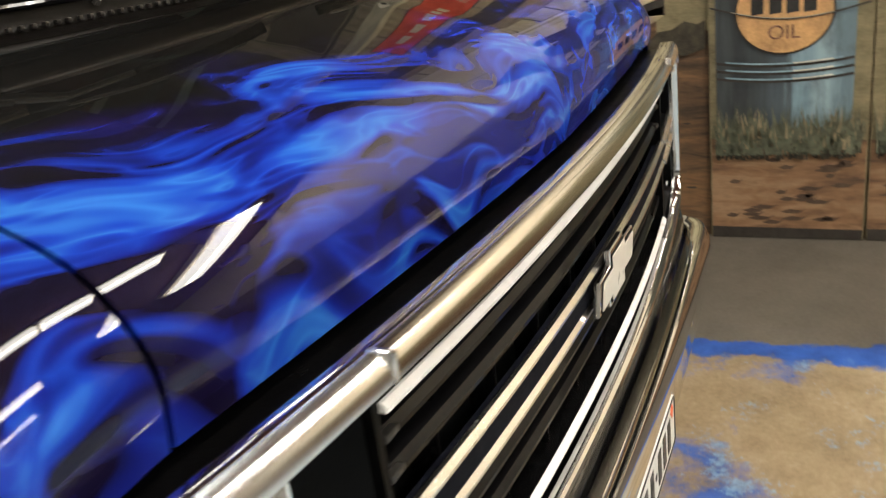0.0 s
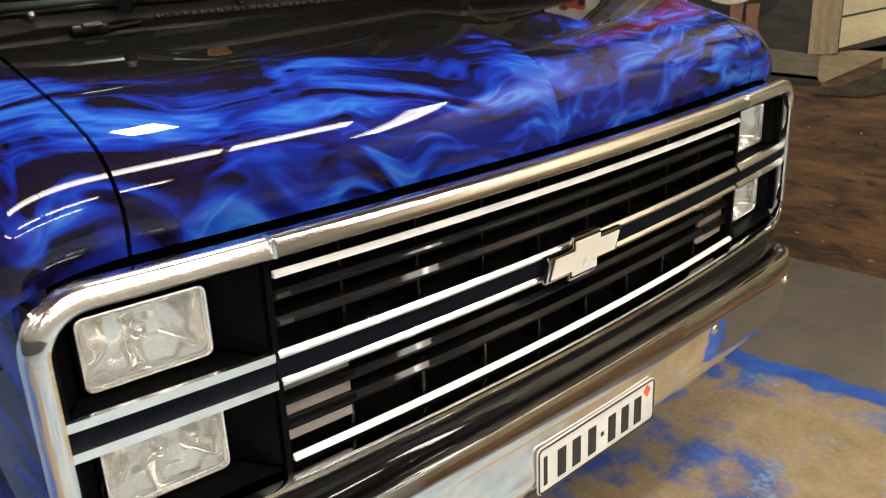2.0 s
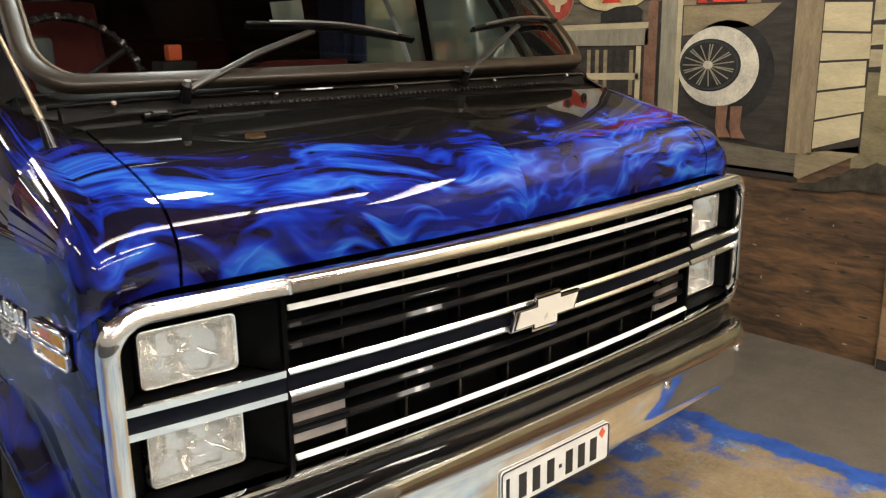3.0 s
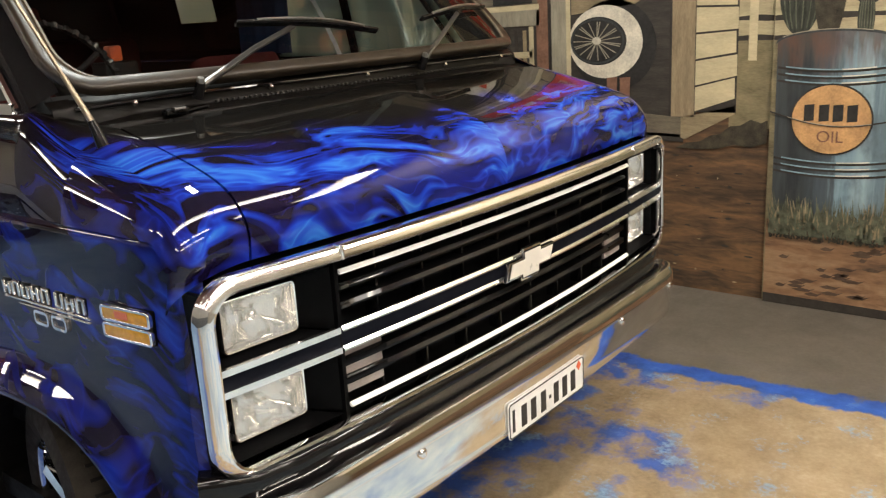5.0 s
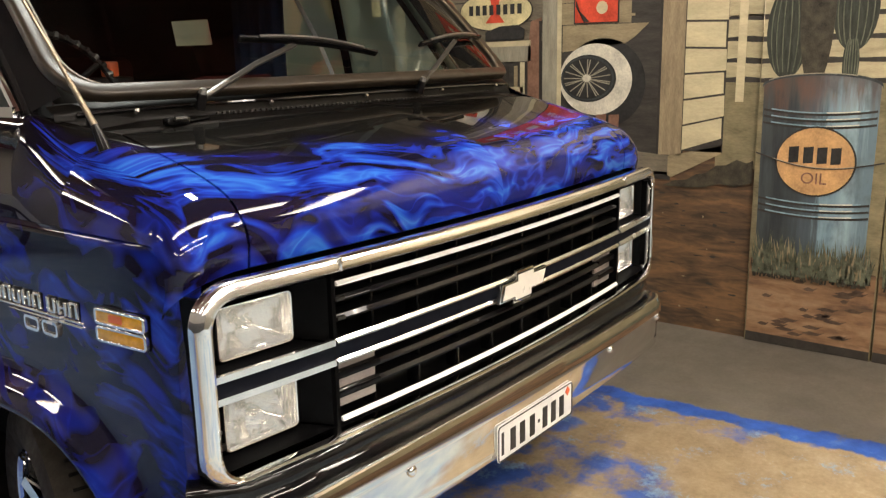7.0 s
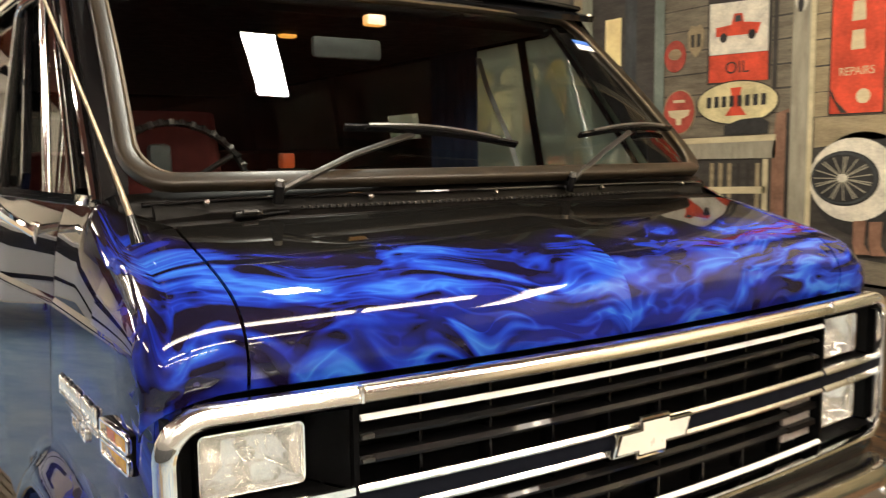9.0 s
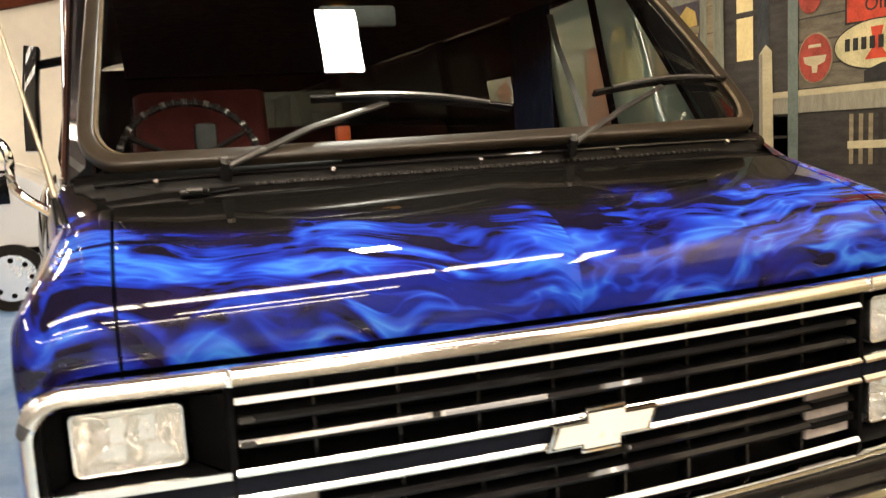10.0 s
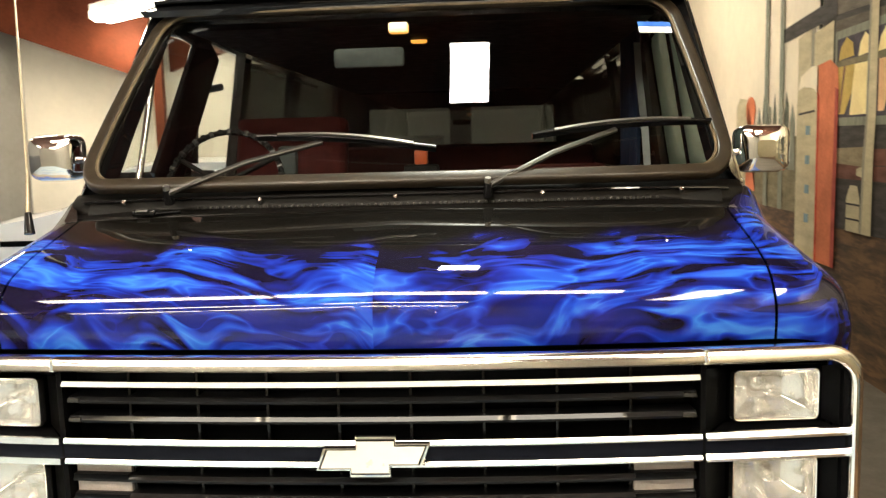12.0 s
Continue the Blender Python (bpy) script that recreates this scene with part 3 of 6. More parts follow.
for s in (-1, 1):
    pillar("a_pillar", s, 0.60, 1.08, 0.09, 0.10)
    yb = 1.92 if s > 0 else 2.20
    pillar("b_pillar", s, yb, yb, 0.10, 0.10)
    pillar("c_pillar", s, 3.2, 3.2, 0.16, 0.16)
    pillar("d_pillar", s, 4.55, 4.55, 0.2, 0.2)
    part("drip_rail", sweep([(s * (0.80 + widen(y)), y, 1.885) for y in span(1.05, 4.7, 24)], ring(0.012, 8)), CHROME, van, "chrome drip rail")
    for y0, y1 in ((0.95, yb + 0.01), (yb + 0.10, 3.21), (3.36, 4.56)):
        rows = []
        for z in span(BELT, 1.87, 5):
            ya = y0 - 0.2 + 0.42 * (z - BELT) / 0.55 if y0 < 1 else y0
            rows.append([(s * (upper_x(z, y) - 0.02), y, z) for y in span(ya, y1, 7)])
        blank = s > 0 and y0 > 1
        if blank and y0 < 3:
            for ya_, yb_, za, zb in ((y0, 2.34, BELT, 1.87), (2.64, y1, BELT, 1.87), (2.34, 2.64, BELT, 1.50), (2.34, 2.64, 1.62, 1.87)):
                part("side_panel", sheet([[(s * (upper_x(z, y) - 0.02), y, z) for y in (ya_, yb_)] for z in (za, zb)]), GLOSSBLACK, van)
            part("side_window", sheet([[(s * (upper_x(z, y) - 0.02), y, z) for y in (2.34, 2.64)] for z in (1.50, 1.62)]), VEILEDGLASS, van, "small green side window with a translucent veil").visible_shadow = False
            continue
        pane = part("side_panel" if blank else "side_window", sheet(rows), GLOSSBLACK if blank else VEILEDGLASS if s > 0 else SIDEGLASS if y0 < 1 else DARKGLASS, van, "" if blank else "teal-grey side window with a translucent veil" if s > 0 else "clear side window" if y0 < 1 else "dark tinted side window")
        pane.visible_shadow = blank
    part("pillar_rail", sweep([(s * (upper_x(z, 0.66 + 0.48 * (z - BELT) / 0.55) + 0.004), 0.66 + 0.48 * (z - BELT) / 0.55, z) for z in span(BELT, 1.885, 8)], ring(0.011, 8)), CHROME, van, "chrome rail along the pillar")
    back = 1.905 if s > 0 else 1.62
    frame_path = [(s * (upper_x(z, y) - 0.006), y, z) for y, z in ((0.80, BELT + 0.012), (1.20, 1.835), (1.30, 1.862), (back - 0.085, 1.866), (back - 0.02, 1.845), (back - 0.005, 1.80), (back, BELT + 0.012))]
    part("door_window_frame", sweep(smoothline(frame_path, 40), rect(0.045, 0.028, 0.006), up=(s, 0, 0)), GLOSSBLACK, van, "black door window frame")
    part("door_frame_edge", sweep([(p.x + s * 0.016, p.y + 0.012, p.z - 0.010) for p in smoothline(frame_path, 40)], ring(0.004, 6), up=(s, 0, 0)), CHROME, van, "thin bright frame edge")
    low, wide = (1.40, 0.05) if s > 0 else (1.35, 0.21)
    part("window_post", sweep([(s * (upper_x(z, 1.5) - 0.02), low + (0.62 if s < 0 else 0.06) * (z - BELT), z) for z in span(BELT, 1.86, 4)], rect(wide, 0.022, 0.005), up=(s, 0, 0)), GLOSSBLACK, van, "black window post")
    part("vent_bar", rod((s * (upper_x(BELT, 1.08) - 0.007), 1.08, BELT), (s * (upper_x(1.87, 1.24) + 0.02), 1.24, 1.87), 0.011), CHROME, van, "chrome quarter-window bar")
    part("window_sill_trim", sweep([(s * (0.885 + widen(y)), y, BELT + 0.004) for y in span(0.66, 1.95, 16)], rect(0.014, 0.022)), CHROME, van, "chrome sill strip")
# an upright blade standing off the body behind the driver's door
blade = part("side_blade", sweep([(-1.075, 2.02, 1.40), (-1.065, 2.03, 1.60), (-1.045, 2.05, 1.76)], rect(0.05, 0.10, 0.01), up=(0, 1, 0)), GLOSSBLACK, van, "narrow upright black blade on a short bracket")
part("bracket", rod((-1.05, 2.04, 1.70), (-(upper_x(1.72, 2.0) - 0.01), 2.0, 1.72), 0.016, n=8), BLACK, blade)
roof_rows = []
for k, y in enumerate(span(1.02, 4.78, 40)):
    lift = ROOF + 0.03 * math.sin(min(1, (y - 1.02) / 1.2) * math.pi / 2) - (0.055 * max(0, 1 - (y - 1.02) / 0.09) ** 2)
    roof_rows.append([((0.805 + widen(y)) * math.sin(radians(a)), y - 0.03 * math.cos(radians(a)) * (1 if y < 1.3 else 0), 1.885 + (lift - 1.885) * math.cos(radians(a)) ** 0.45) for a in span(-89.5, 89.5, 41)])
part("roof", shell(roof_rows, 0.02), GLOSSBLACK, van, "glossy black roof")
part("roof_visor", sweep([(x, 1.035 + 0.06 * (x / 0.8) ** 4, 1.912) for x in span(-0.8, 0.8, 25)], rect(0.07, 0.016, 0.006)), GLOSSBLACK, van, "black strip over the windscreen")
part("rear_upper", box(-0.92, 0.92, 4.72, 4.76, 1.72, 1.9), GLOSSBLACK, van)
for s in (-1, 1):
    part("rear_post", box(s * 0.84 - 0.16, s * 0.84 + 0.16, 4.72, 4.76, 1.33, 1.72), GLOSSBLACK, van)
part("rear_mullion", box(-0.08, 0.08, 4.72, 4.76, 1.33, 1.72), GLOSSBLACK, van)


# windscreen
def screen_point(u, v, out=0.0):
    """u across -1..1, v up 0..1."""
    w = 0.835 - 0.055 * v
    y = 0.475 + 0.09 * (0.35 * u * u + 0.65 * abs(u) ** 7) + (0.54 - 0.01 * u * u) * v + 0.02 * math.sin(v * math.pi) * -1
    z = 1.362 + 0.505 * v
    return (w * u, y - out * 0.7, z + out * 0.7)


part("windscreen", sheet([[screen_point(u, v) for u in span(-1, 1, 41)] for v in span(0, 1, 21)]), SCREEN, van, "dark tinted reflective windscreen").visible_shadow = False
rim = []
R = 0.09
for cx, cv, a0 in ((1 - R, 1 - R * 1.6, 0), (-1 + R, 1 - R * 1.6, 90), (-1 + R, R * 1.6, 180), (1 - R, R * 1.6, 270)):
    seg = [(cx + R * math.cos(radians(a0 + a)), cv + 1.6 * R * math.sin(radians(a0 + a))) for a in span(0, 90, 7)]
    if rim:
        u0, v0 = rim[-1]
        rim += [(u0 + (seg[0][0] - u0) * t, v0 + (seg[0][1] - v0) * t) for t in span(0, 1, 14)[1:-1]]
    rim += seg
u0, v0 = rim[-1]
rim += [(u0 + (rim[0][0] - u0) * t, v0 + (rim[0][1] - v0) * t) for t in span(0, 1, 14)[1:-1]]
part("windscreen_seal", sweep([screen_point(u, v, 0.004) for u, v in rim], rect(0.038, 0.03, 0.009), True, (0, -0.7, 0.7)), RUBBER, van, "weathered grey-brown rubber seal")
part("seal_lip", sweep([screen_point(u * 0.977, 0.5 + (v - 0.5) * 0.962, 0.010) for u, v in rim], ring(0.005, 6), True, (0, -0.7, 0.7)), LIPRUBBER, van, "paler inner lip of the seal")
# body skin between seal and pillars
for s in (-1, 1):
    part("screen_cheek", sheet([[(lambda p, q: tuple(p[i] + (q[i] - p[i]) * t for i in range(3)))(screen_point(s * 1.0, v, -0.003), (s * upper_x(1.33 + 0.55 * v, 0.62 + 0.48 * v), 0.62 + 0.48 * v, 1.33 + 0.55 * v)) for t in span(0, 1, 5)] for v in span(0, 1, 12)]), GLOSSBLACK, van)

# cowl below the windscreen
def cowl_y(x):
    """The rear edge of the hood as it curves across the van."""
    return 0.437 + 0.050 * (x / 0.84) ** 2


COWL = smoothline([(-0.004, 1.262), (0.0, 1.285), (0.004, 1.2935), (0.010, 1.2955), (0.026, 1.300), (0.033, 1.303), (0.037, 1.311), (0.039, 1.326), (0.043, 1.338), (0.058, 1.352)], 28)
cowl_rows = [[(x, cowl_y(x) + q * (1 + 0.6 * (x / 0.84) ** 4), z - 0.012 * (x / 0.86) ** 6) for x in span(-0.86, 0.86, 61)] for q, z in COWL]
cowl = part("cowl", shell(cowl_rows, 0.004), COWLSATIN, van, "glossy black cowl under the windscreen")
# rod added under the seal to catch a bright line of highlight
part("cowl_glint_rod", sweep([(x, cowl_y(x) + 0.037 + 0.02 * (x / 0.84) ** 4, 1.330 - 0.012 * (x / 0.86) ** 6) for x in span(-0.82, 0.82, 41)], ring(0.0045, 8)), GLOSSBLACK, cowl, "added glossy rod that catches a highlight")
part("cowl_gap", sweep([(x, cowl_y(x) - 0.004, 1.272) for x in span(-0.80, 0.80, 41)], rect(0.010, 0.012)), DARK, cowl)

# ---- the van: grille ----
grille = part("grille_backing", sweep([(x, front_y(x) + 0.075, 0.845) for x in span(-0.66, 0.66, 25)], rect(0.02, 0.37)), BLACK, van, "black grille with chrome bars")


def bar(name, z, x0, x1, h, d, proud, material, parent, label="", n=31, r=0.003):
    return part(name, sweep([(x, front_y(x) - proud + d / 2, z) for x in span(x0, x1, n)], [(-d / 2, -h / 2), (d / 2, -h / 2), (d / 2, -h * 0.1), (d / 2 - h * 0.55, h / 2), (-d / 2, h / 2)]), material, parent, label)


for z in (0.958, 0.918, 0.795, 0.757):
    bar("slat", z, -0.622, 0.622, 0.012, 0.05, -0.008, SLATBLACK, grille)
for s in (-1, 1):
    for z in (0.958, 0.918):
        part("slat_cap", box(s * 0.61 - 0.012, s * 0.61 + 0.012, front_y(0.61) + 0.004, front_y(0.61) + 0.02, z - 0.004, z + 0.004, 0.002), SATIN, grille)
for x in span(-0.5, 0.5, 8):
    part("fin", box(x - 0.003, x + 0.003, front_y(x) + 0.03, front_y(x) + 0.07, 0.69, 1.01, 0.001), GLOSSBLACK, grille)
bar("chrome_bar", 0.994, -0.627, 0.627, 0.009, 0.008, 0.006, WHITEBAR, grille, "white upper grille bar")
bar("chrome_bar", 0.708, -0.627, 0.627, 0.009, 0.008, 0.006, WHITEBAR, grille, "white lower grille bar")
part("charcoal_bar", sweep([(x, front_y(x) + 0.010, 0.855) for x in span(-0.925, 0.925, 41)], rect(0.02, 0.034)), SLATE, grille, "charcoal centre bar")
for z in (0.876, 0.834):
    bar("chrome_bar", z, -0.632, 0.632, 0.010, 0.011, 0.005, BRIGHT, grille, "bright centre bar")
    for s in (-1, 1):
        bar("chrome_bar", z, s * 0.640, s * 0.922, 0.013, 0.016, 0.008, BRIGHT, grille, "bright bar across the headlamps", 12)

# bright surround with rounded corners
X1, Z0, Z1, RC = 0.930, 0.668, 1.036, 0.066
loop = []
for cx, cz, a0 in ((X1 - RC, Z1 - RC, 0), (-X1 + RC, Z1 - RC, 90), (-X1 + RC, Z0 + RC, 180), (X1 - RC, Z0 + RC, 270)):
    seg = [(cx + RC * math.cos(radians(a0 + a)), cz + RC * math.sin(radians(a0 + a))) for a in span(0, 90, 9)]
    if loop:
        a, b = loop[-1], seg[0]
        loop += [(a[0] + (b[0] - a[0]) * t, a[1] + (b[1] - a[1]) * t) for t in span(0, 1, 26)[1:-1]]
    loop += seg
a, b = loop[-1], loop[0]
loop += [(a[0] + (b[0] - a[0]) * t, a[1] + (b[1] - a[1]) * t) for t in span(0, 1, 10)[1:-1]]
# (outward, forward): a narrow front lip and a broad face that slopes away outward
SURROUND = [(-0.0145, -0.014), (-0.0145, 0.012), (-0.012, 0.019), (-0.007, 0.021), (-0.002, 0.0195), (0.008, 0.009), (0.013, 0.002), (0.0145, -0.003), (0.0145, -0.014)]
part("surround", sweep([(x, front_y(x) - 0.002, z) for x, z in loop], SURROUND, True, (0, -1, 0)), CHROME, van, "chrome surround of grille and headlamps")
MOULD = [(-0.012, -0.013), (0.006, -0.014), (0.010, -0.010), (0.009, 0.0), (0.003, 0.010), (-0.004, 0.014), (-0.012, 0.014)]
part("top_moulding", sweep([(x, front_y(x) - 0.016, 1.038) for x in span(-0.632, 0.632, 31)], MOULD), DULL, van, "duller top moulding")
for s in (-1, 1):
    cover = [(s * x, 1.037) for x in span(0.638, X1 - RC - 0.012, 10)]
    cover += [(s * (X1 - RC + (RC + 0.001) * math.sin(radians(a))), Z1 - RC + (RC + 0.001) * math.cos(radians(a))) for a in span(0, 62, 8)]
    if s > 0:
        cover.reverse()
    part("corner_moulding", sweep([(x, front_y(x) - 0.015, z) for x, z in cover], [(v, u) for u, v in MOULD], up=(0, -1, 0)), BRIGHT, van, "bright moulding over the headlamps")
    part("moulding_joint", box(min(s * 0.629, s * 0.636), max(s * 0.629, s * 0.636), front_y(0.632) - 0.026, front_y(0.632) + 0.0, 1.0235, 1.0525, 0.002), BRIGHT, van, "bright joint cover")
part("nose_gap", sweep([(x, front_y(x) + 0.055, 1.030) for x in span(-0.86, 0.86, 31)], rect(0.10, 0.010)), BLACK, van)
part("nose_back", sweep([(x, front_y(x) + 0.105, 1.04) for x in span(-0.82, 0.82, 31)], rect(0.01, 0.04)), BLACK, van)


def headlamp(s, z0, z1):
    """One rectangular sealed beam in its black recess."""
    xa, xb = 0.700, 0.874
    y = 0.062
    cx, cz, w, h = s * (xa + xb) / 2, (z0 + z1) / 2, xb - xa, z1 - z0
    face = Matrix.Translation((cx, y, cz)) @ pose(0, 0, 0, 90, 0, s * 5)
    lamp = part("headlamp", prism(rect(w, h, 0.012), face @ Matrix.Translation((0, 0, -0.062)), 0.01), BLACK, van, "rectangular glass headlamp")
    # bowl
    rows = []
    for t in span(0, 1, 8):
        k = 1 - 0.55 * t ** 2
        rows.append([(u * k, v * k, -0.05 * t) for u, v in rect(w - 0.014, h - 0.014, 0.01)])
    bowl = sheet(rows, True)
    bowl.faces.new([bowl.verts.new(p) for p in rows[-1]])
    part("bowl", moved(bowl, face), BOWL, lamp, "silvered reflector bowl")
    own = bmesh.new()
    bmesh.ops.create_uvsphere(own, u_segments=14, v_segments=10, radius=0.013, matrix=face @ Matrix.Translation((0, 0, -0.028)) @ Matrix.Diagonal((1, 1, 1.4, 1)))
    part("bulb_shield", own, CHROME, lamp, "bright bulb shield")
    rimr = sheet([[(u, v, -0.01) for u, v in rect(w, h, 0.012)], [(u, v, 0.005) for u, v in rect(w, h, 0.012)], [(u, v, 0.010) for u, v in rect(w - 0.005, h - 0.005, 0.011)], [(u, v, 0.009) for u, v in rect(w - 0.010, h - 0.010, 0.009)], [(u, v, 0.002) for u, v in rect(w - 0.014, h - 0.014, 0.009)]], True)
    part("rim", moved(rimr, face), BRIGHT, lamp, "bright lamp rim")
    lens = []
    for v in span(-1, 1, 9):
        lens.append([(u * (w - 0.014) / 2, v * (h - 0.014) / 2, 0.004 + 0.008 * (1 - u * u) * (1 - v * v)) for u in span(-1, 1, 13)])
    part("lens", moved(sheet(lens), face), LAMPLENS, lamp, "ribbed lens glass").visible_shadow = False
    return lamp


def lamp_lens():
    """Pressed glass with fine ribs."""
    m = clear_glass("headlamp_lens", (0.93, 0.93, 0.90), 1.5)
    t = m.node_tree
    clear = [q for q in t.nodes if q.bl_idname == "ShaderNodeMixShader"][0]
    co = t.nodes.new("ShaderNodeTexCoord")
    w = t.nodes.new("ShaderNodeTexWave")
    w.inputs["Scale"].default_value, w.inputs["Distortion"].default_value = 38.0, 1.5
    nz = t.nodes.new("ShaderNodeTexNoise")
    nz.inputs["Scale"].default_value = 26.0
    add = t.nodes.new("ShaderNodeMath")
    bump = t.nodes.new("ShaderNodeBump")
    bump.inputs["Strength"].default_value, bump.inputs["Distance"].default_value = 0.10, 0.004
    t.links.new(co.outputs["Object"], w.inputs["Vector"])
    t.links.new(co.outputs["Object"], nz.inputs["Vector"])
    t.links.new(w.outputs["Fac"], add.inputs[0])
    t.links.new(nz.outputs["Fac"], add.inputs[1])
    t.links.new(add.outputs[0], bump.inputs["Height"])
    haze = t.nodes.new("ShaderNodeBsdfDiffuse")
    haze.inputs[0].default_value = (0.84, 0.84, 0.83, 1)
    mixer = t.nodes.new("ShaderNodeMixShader")
    mixer.inputs[0].default_value = 0.26
    gloss = [q for q in t.nodes if q.bl_idname in ("ShaderNodeBsdfGlossy", "ShaderNodeBsdfAnisotropic")][0]
    gloss.inputs["Roughness"].default_value = 0.12
    t.links.new(bump.outputs[0], gloss.inputs["Normal"])
    t.links.new(bump.outputs[0], haze.inputs["Normal"])
    out = [q for q in t.nodes if q.bl_idname == "ShaderNodeOutputMaterial"][0]
    t.links.new(clear.outputs[0], mixer.inputs[1])
    t.links.new(haze.outputs[0], mixer.inputs[2])
    t.links.new(mixer.outputs[0], out.inputs[0])
    return m


LAMPLENS = lamp_lens()
BOWL = mat("silvered_bowl", (0.97, 0.97, 0.96), 0.13, 1.0)
bn = Nodes(BOWL)
facet = bn.node("ShaderNodeTexVoronoi", Scale=34.0)
facet.feature = "SMOOTH_F1"
bn.link(bn.coords(), facet.inputs["Vector"])
bn.bump(facet.outputs["Distance"], 0.32, 0.012)
for s in (-1, 1):
    # recess behind the lamps
    part("lamp_recess", sweep([(s * x, front_y(x) + 0.125, 0.852) for x in span(0.625, 0.895, 8)], rect(0.012, 0.36)), BLACK, van, "black headlamp housing")
    for xx in (0.634, 0.912):
        part("recess_side", box(s * xx - 0.005, s * xx + 0.005, front_y(xx) + 0.0, front_y(xx) + (0.13 if xx < 0.8 else 0.085), 0.68, 1.02), BLACK, van)
    for z0, z1 in ((0.888, 0.995), (0.709, 0.816)):
        headlamp(s, z0, z1)
        for zz, up in ((z0 - 0.004, 1), (z1 + 0.004, -1)):
            part("bezel_lip", sheet([[(s * 0.64, front_y(0.64) + 0.004, zz - up * 0.012), (s * 0.92, front_y(0.92) + 0.0, zz - up * 0.012)], [(s * 0.69, 0.064, zz), (s * 0.880, 0.07, zz)]]), BLACK, van)
        part("bezel_outer", sheet([[(s * 0.924, front_y(0.924) + 0.004, z0 - 0.014), (s * 0.924, front_y(0.924) + 0.004, z1 + 0.014)], [(s * 0.880, 0.070, z0), (s * 0.880, 0.070, z1)]]), BLACK, van)
        part("bezel_cheek", sheet([[(s * 0.64, front_y(0.64) + 0.01, z0 - 0.012), (s * 0.64, front_y(0.64) + 0.01, z1 + 0.012)], [(s * 0.694, 0.066, z0), (s * 0.694, 0.066, z1)]]), BLACK, van)
    part("lamp_backing", box(min(s * 0.62, s * 0.925), max(s * 0.62, s * 0.925), 0.135, 0.145, 0.60, 1.03), BLACK, van)
    ind = part("indicator", sweep([(s * x, front_y(x) + 0.03, 0.772) for x in span(0.505, 0.622, 6)], rect(0.012, 0.1)), CLEARLENS, van, "clear turn signal behind the grille slats")
    for z in (0.797, 0.755):
        part("indicator_slat", sweep([(s * x, front_y(x) + 0.018, z) for x in span(0.505, 0.622, 6)], rect(0.02, 0.014)), BLACK, ind)

# cross emblem
EM = [(-0.112, -0.029), (-0.046, -0.029), (-0.046, -0.042), (0.034, -0.042), (0.034, -0.019), (0.096, -0.019), (0.112, 0.026), (0.046, 0.026), (0.046, 0.040), (-0.034, 0.040), (-0.034, 0.017), (-0.096, 0.017)]
face = Matrix.Translation((0, front_y(0) - 0.010, 0.857)) @ pose(0, 0, 0, 90, 0, 0)
em = part("emblem", prism(EM, face, 0.010, bevel=0.003), CHROME, van, "chrome-edged cream cross-shaped emblem")
part("emblem_groove", prism([(u * 0.945, v * 0.86) for u, v in EM], face @ Matrix.Translation((0, 0, 0.0101)), 0.0008), DARK, em, "", False)
part("emblem_inlay", prism([(u * 0.905, v * 0.76) for u, v in EM], face @ Matrix.Translation((0, 0, 0.0110)), 0.002), GOLD, em, "cream inlay", False)


# ---- the van: bumper ----
def bumper_y(x):
    a = abs(x)
    return -0.078 + 0.03 * (a / 0.95) ** 2 + 0.11 * max(0, (a - 0.80) / 0.16) ** 2


SECTION = [(0.034, 0.612), (0.010, 0.624), (-0.006, 0.622), (-0.016, 0.602), (-0.018, 0.578), (-0.008, 0.572), (-0.006, 0.565), (-0.006, 0.49), (-0.0068, 0.482), (-0.0065, 0.474), (-0.003, 0.458), (0.012, 0.442), (0.05, 0.436)]
b_rows = []
for x in span(-0.965, 0.965, 81):
    shrink = 1 - 0.35 * max(0, (abs(x) - 0.86) / 0.105) ** 2
    b_rows.append([(x, bumper_y(x) + q, 0.53 + (z - 0.53) * shrink) for q, z in SECTION])
bumper = part("bumper", shell(b_rows, 0.004), CHROME, van, "long chrome front bumper")
for x in (-0.82, -0.5, 0.44, 0.82):
    own = bmesh.new()
    bmesh.ops.create_uvsphere(own, u_segments=12, v_segments=8, radius=0.013, matrix=Matrix.Translation((x, bumper_y(x) - 0.008, 0.558)) @ Matrix.Diagonal((1, 0.55, 1, 1)))
    part("bolt", own, CHROME, bumper, "domed chrome bolt")
part("valance", sweep([(x, bumper_y(x) + 0.085, 0.62) for x in span(-0.93, 0.93, 25)], rect(0.09, 0.10, 0.02)), GLOSSBLACK, van, "black panel between grille and bumper")
part("chin", sweep([(x, bumper_y(x) + 0.2, 0.44) for x in span(-0.78, 0.78, 25)], rect(0.03, 0.2, 0.01)), DARK, van)
plate = part("number_plate", prism(rect(0.372, 0.098, 0.010), Matrix.Translation((0.0, bumper_y(0) - 0.0074, 0.494)) @ pose(0, 0, 0, 90, 0, 0), 0.003), WHITEPLATE, bumper, "white number plate with dark characters", False)
pf = Matrix.Translation((0.0, bumper_y(0) - 0.0106, 0.494)) @ pose(0, 0, 0, 90, 0, 0)
for i, x in enumerate((-0.118, -0.074, -0.026, 0.038, 0.082, 0.126)):
    part("character_bar", prism(rect(0.024, 0.058), pf @ Matrix.Translation((x, -0.004, 0)), 0.0012), INK, plate, "", False)
part("character_bar", prism(rect(0.010, 0.06), pf @ Matrix.Translation((-0.165, -0.002, 0)), 0.0012), INK, plate, "", False)
